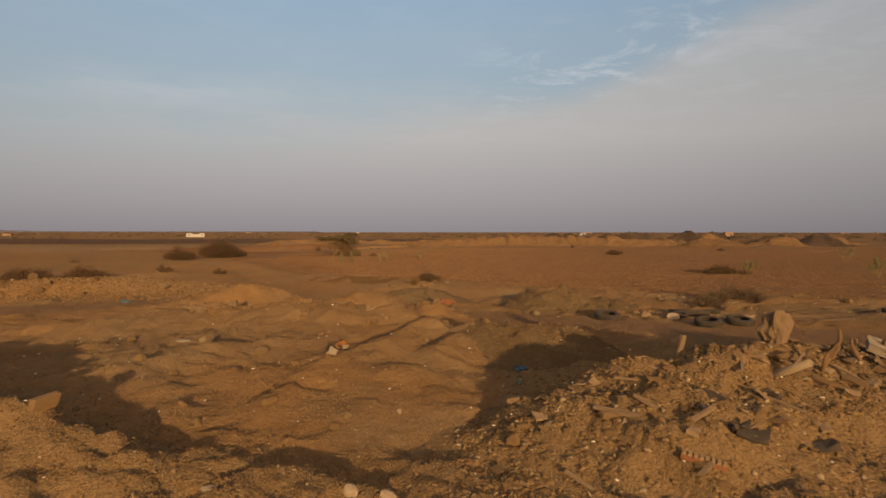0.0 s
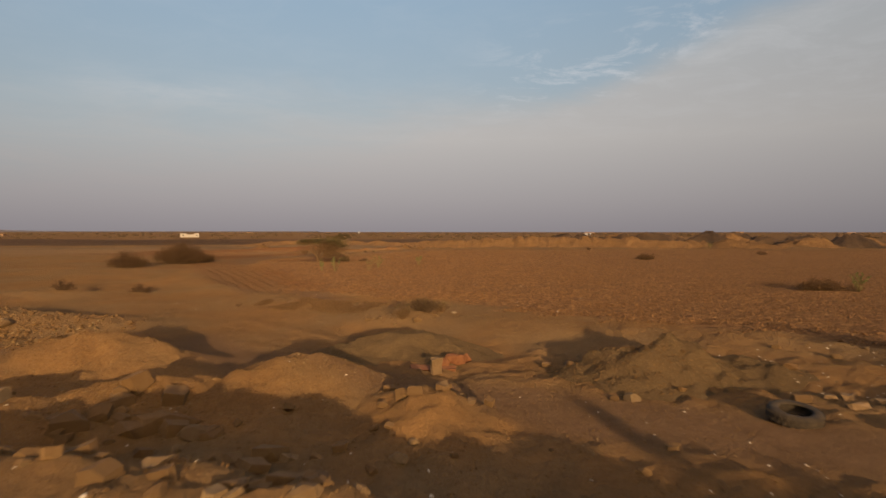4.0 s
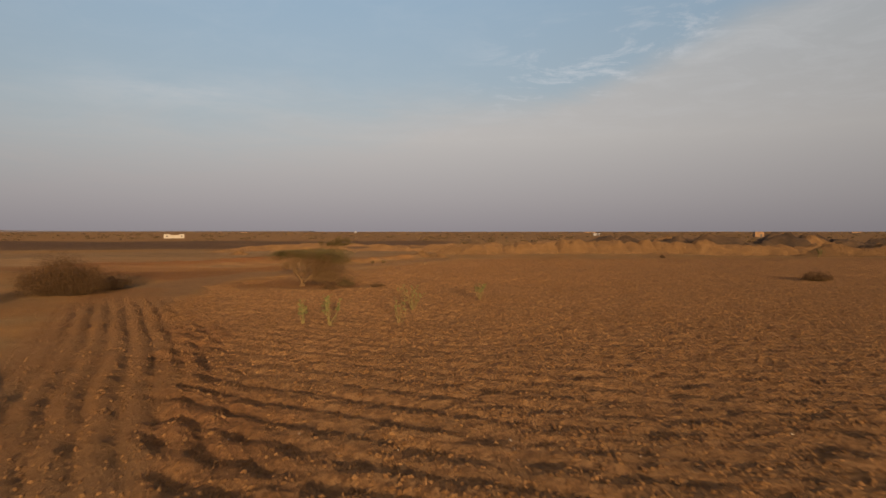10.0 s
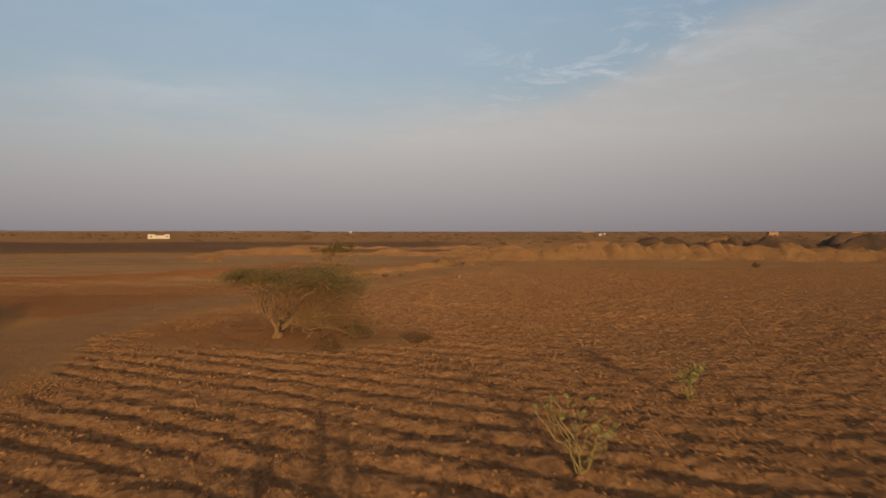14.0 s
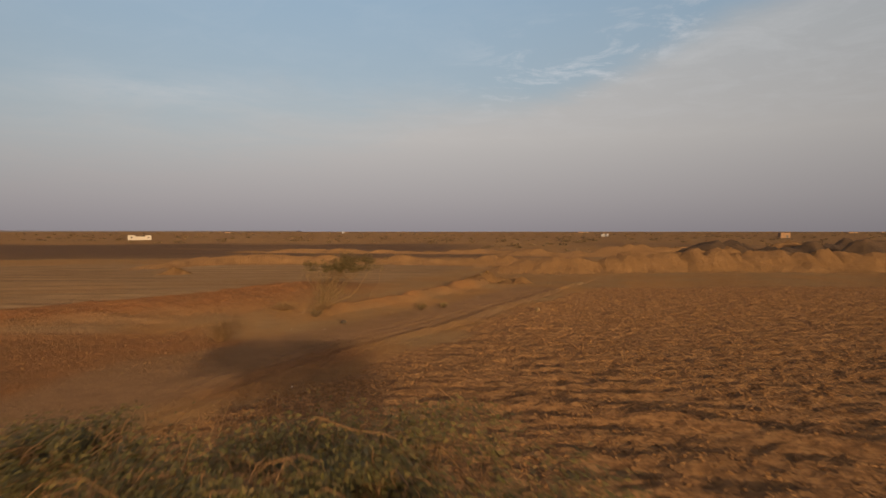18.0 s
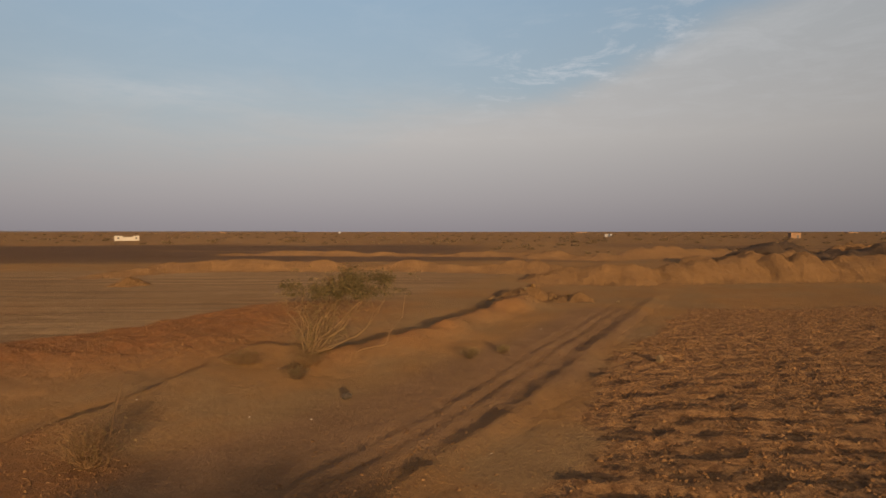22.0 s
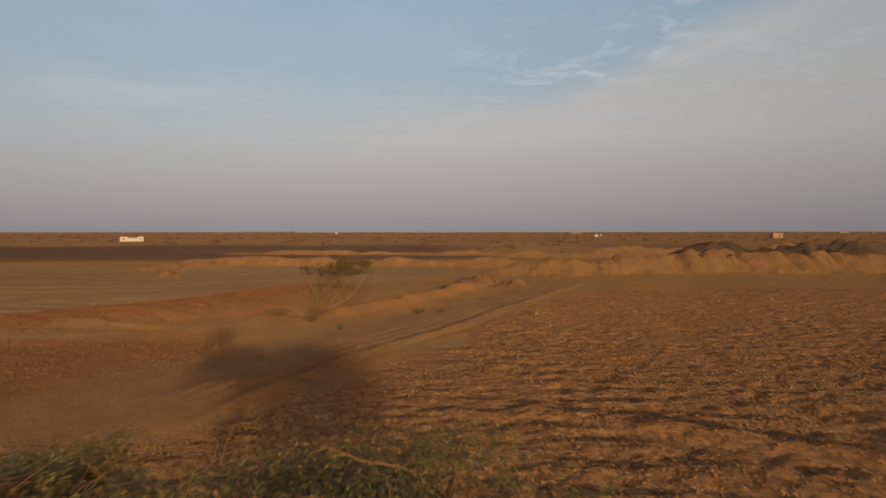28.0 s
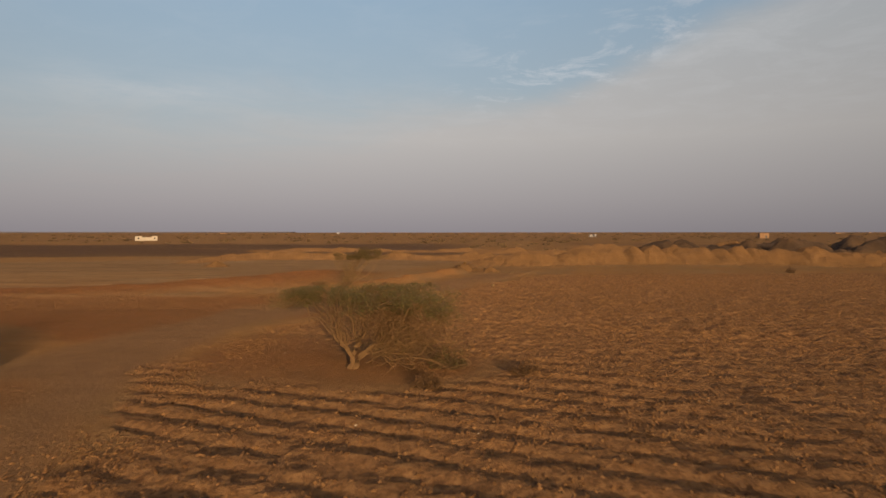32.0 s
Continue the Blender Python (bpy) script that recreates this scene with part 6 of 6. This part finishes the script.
for k in range(8):
    part("tooth", box_bm(0.05, 0.07, 0.05, k, 0.004), CONCRETE, comb, m=pose(-0.27 + 0.077 * k, 0.02, 0.045))
for k in range(5):
    x, y = r.uniform(4, 9), r.uniform(9, 11)
    part("cloth", box_bm(0.34, 0.22, 0.06, 60 + k, 0.06), DARK_CLOTH, rubble, "dark rag", m=pose(x, y, S(x, y) + 0.03, r.uniform(-20, 20), r.uniform(-20, 20), r.uniform(0, 180)))


# ---- small litter ----
r2 = np.random.RandomState(70)
lx = np.r_[r2.uniform(-12, 6, 260), r2.uniform(8, 24, 160), r2.uniform(-16, 8, 70), r2.uniform(-26, 5, 40), r2.uniform(1, 12, 120)]
ly = np.r_[r2.uniform(8, 30, 260), r2.uniform(27, 34, 160), r2.uniform(44, 62, 70), r2.uniform(90, 145, 40), r2.uniform(8, 13, 120)]
scatter("litter", "bits of white plastic and paper", "litter", lx, ly, r2.uniform(0.02, 0.075, len(lx)), WHITE_LITTER, 71, 0.4, None, 0.2)


# ---- buildings far off ----
def house():
    h = thing("house", "low cream flat-roofed house with raised ends", "house", pose(-175.75, 465.2, 0, 0, 0, 23))
    z0 = H(-175.75, 465.2) - 0.2
    part("wall", box_bm(12.0, 6.0, 1.95, bevel=0.03), HOUSE_WALL, h, "cream rendered walls", m=pose(0, 0, z0 + 0.97))
    part("end_block", box_bm(3.9, 6.1, 2.85, bevel=0.03), HOUSE_WALL, h, m=pose(-4.1, -0.05, z0 + 1.42))
    part("end_block", box_bm(3.0, 6.1, 2.85, bevel=0.03), HOUSE_WALL, h, m=pose(4.5, -0.05, z0 + 1.42))
    part("parapet", box_bm(5.2, 0.25, 0.25), HOUSE_WALL, h, m=pose(0.4, -2.88, z0 + 2.05))
    for x, w, tall in ((-4.1, 0.9, 0.9), (4.5, 0.8, 0.8)):
        win = part("window", box_bm(w, 0.1, tall), HOUSE_DARK, h, "dark window", m=pose(x, -3.12, z0 + 1.6))
        part("frame", box_bm(w + 0.16, 0.05, 0.1), HOUSE_WALL, win, m=pose(0, -0.04, tall / 2 + 0.05))
        part("sill", box_bm(w + 0.2, 0.14, 0.08), HOUSE_WALL, win, m=pose(0, -0.06, -tall / 2 - 0.04))


house()


def hut(label, x, y, w, d, tall, mat, seed):
    h = thing("hut", label, "hut", pose(x, y, H(x, y) - 0.2, 0, 0, seed * 7), group="far huts")
    part("wall", box_bm(w, d, tall, bevel=0.04), mat, h, m=pose(0, 0, tall / 2))
    part("roof", box_bm(w + 0.3, d + 0.3, 0.18), mat, h, m=pose(0, 0, tall + 0.09))
    part("door", box_bm(0.22 * w, 0.08, 0.6 * tall), HOUSE_DARK, h, m=pose(0.2 * w, -d / 2 - 0.03, 0.3 * tall))


hut("small white hut on the far plain", -189, 1468, 5, 5, 3.6, HUT_WALL, 1)
hut("white hut with a dark door on the plain", 144.5, 676, 3.0, 4, 2.4, HUT_WALL, -1)
hut("small white outbuilding beside a hut", 148.6, 678, 1.8, 3, 2.6, HUT_WALL, 2)
hut("square mud-brown tower on the far plain", 251, 570, 6.6, 6.5, 4.0, MUD_WALL, -2)
hut("pale low building far across the plain", -405, 610, 7.5, 6, 2.2, MUD_WALL, 1)
hut("pale shed near the horizon", 1050, 1700, 24, 14, 2.4, MUD_WALL, 0)
hut("pale shed near the horizon", 1270, 1900, 7, 7, 3.2, MUD_WALL, 1)
hut("long pale shed near the horizon", 420, 1900, 30, 14, 2.2, MUD_WALL, 0)
hut("pale shed near the horizon", -560, 1900, 14, 12, 2.4, MUD_WALL, 0)

# ---- scrub of the far plain, and low hills on the horizon ----
r3 = np.random.RandomState(80)
n = 1100
d = 230 * (1700 / 230) ** r3.uniform(0, 1, n)
a = r3.uniform(-0.78, 0.78, n)
bx, by = d * np.tan(a) * 0.95 - 10, d
keep = (ground_zones(bx, by)[2] < 0.4) & (by > 255)
bx, by = bx[keep], by[keep]
bz = ground_at(bx, by)
size = r3.uniform(0.4, 1.7, len(bx)) * (0.8 + by / 2000)
per = 34
o = r3.normal(size=(len(bx), per, 3)) * np.array([0.62, 0.5, 0.30])
o[..., 2] = np.abs(o[..., 2]) + 0.08
pts = np.stack([bx, by, bz], -1)[:, None] + o * size[:, None, None]
v, f = leaf_arrays(pts.reshape(-1, 3), 1.0, r3, 0.1, 0.7)
v = (v.reshape(-1, 4, 3) - pts.reshape(-1, 1, 3)) * np.repeat(size * 0.26, per)[:, None, None] + pts.reshape(-1, 1, 3)
thing("far_scrub", "scattered dark thorn scrub across the far plain", "scrub", kind="stuff", mesh=mesh_of("far_scrub", v.reshape(-1, 3), f), mat=FAR_LEAF)
hx = np.linspace(-4400, -900, 140)
tall = 6 + 20 * np.clip(fbm(hx, hx * 0, 900, 90, 4) + 0.25, 0, 2) * smooth(-900, -2200, hx)
vs, fs = [], []
for i, (x0, t0) in enumerate(zip(hx, tall)):
    vs += [(x0, 4500, -3), (x0, 4650, t0), (x0, 4850, -3)]
    if i:
        b = 3 * i
        fs += [(b - 3, b, b + 1, b - 2), (b - 2, b + 1, b + 2, b - 1)]
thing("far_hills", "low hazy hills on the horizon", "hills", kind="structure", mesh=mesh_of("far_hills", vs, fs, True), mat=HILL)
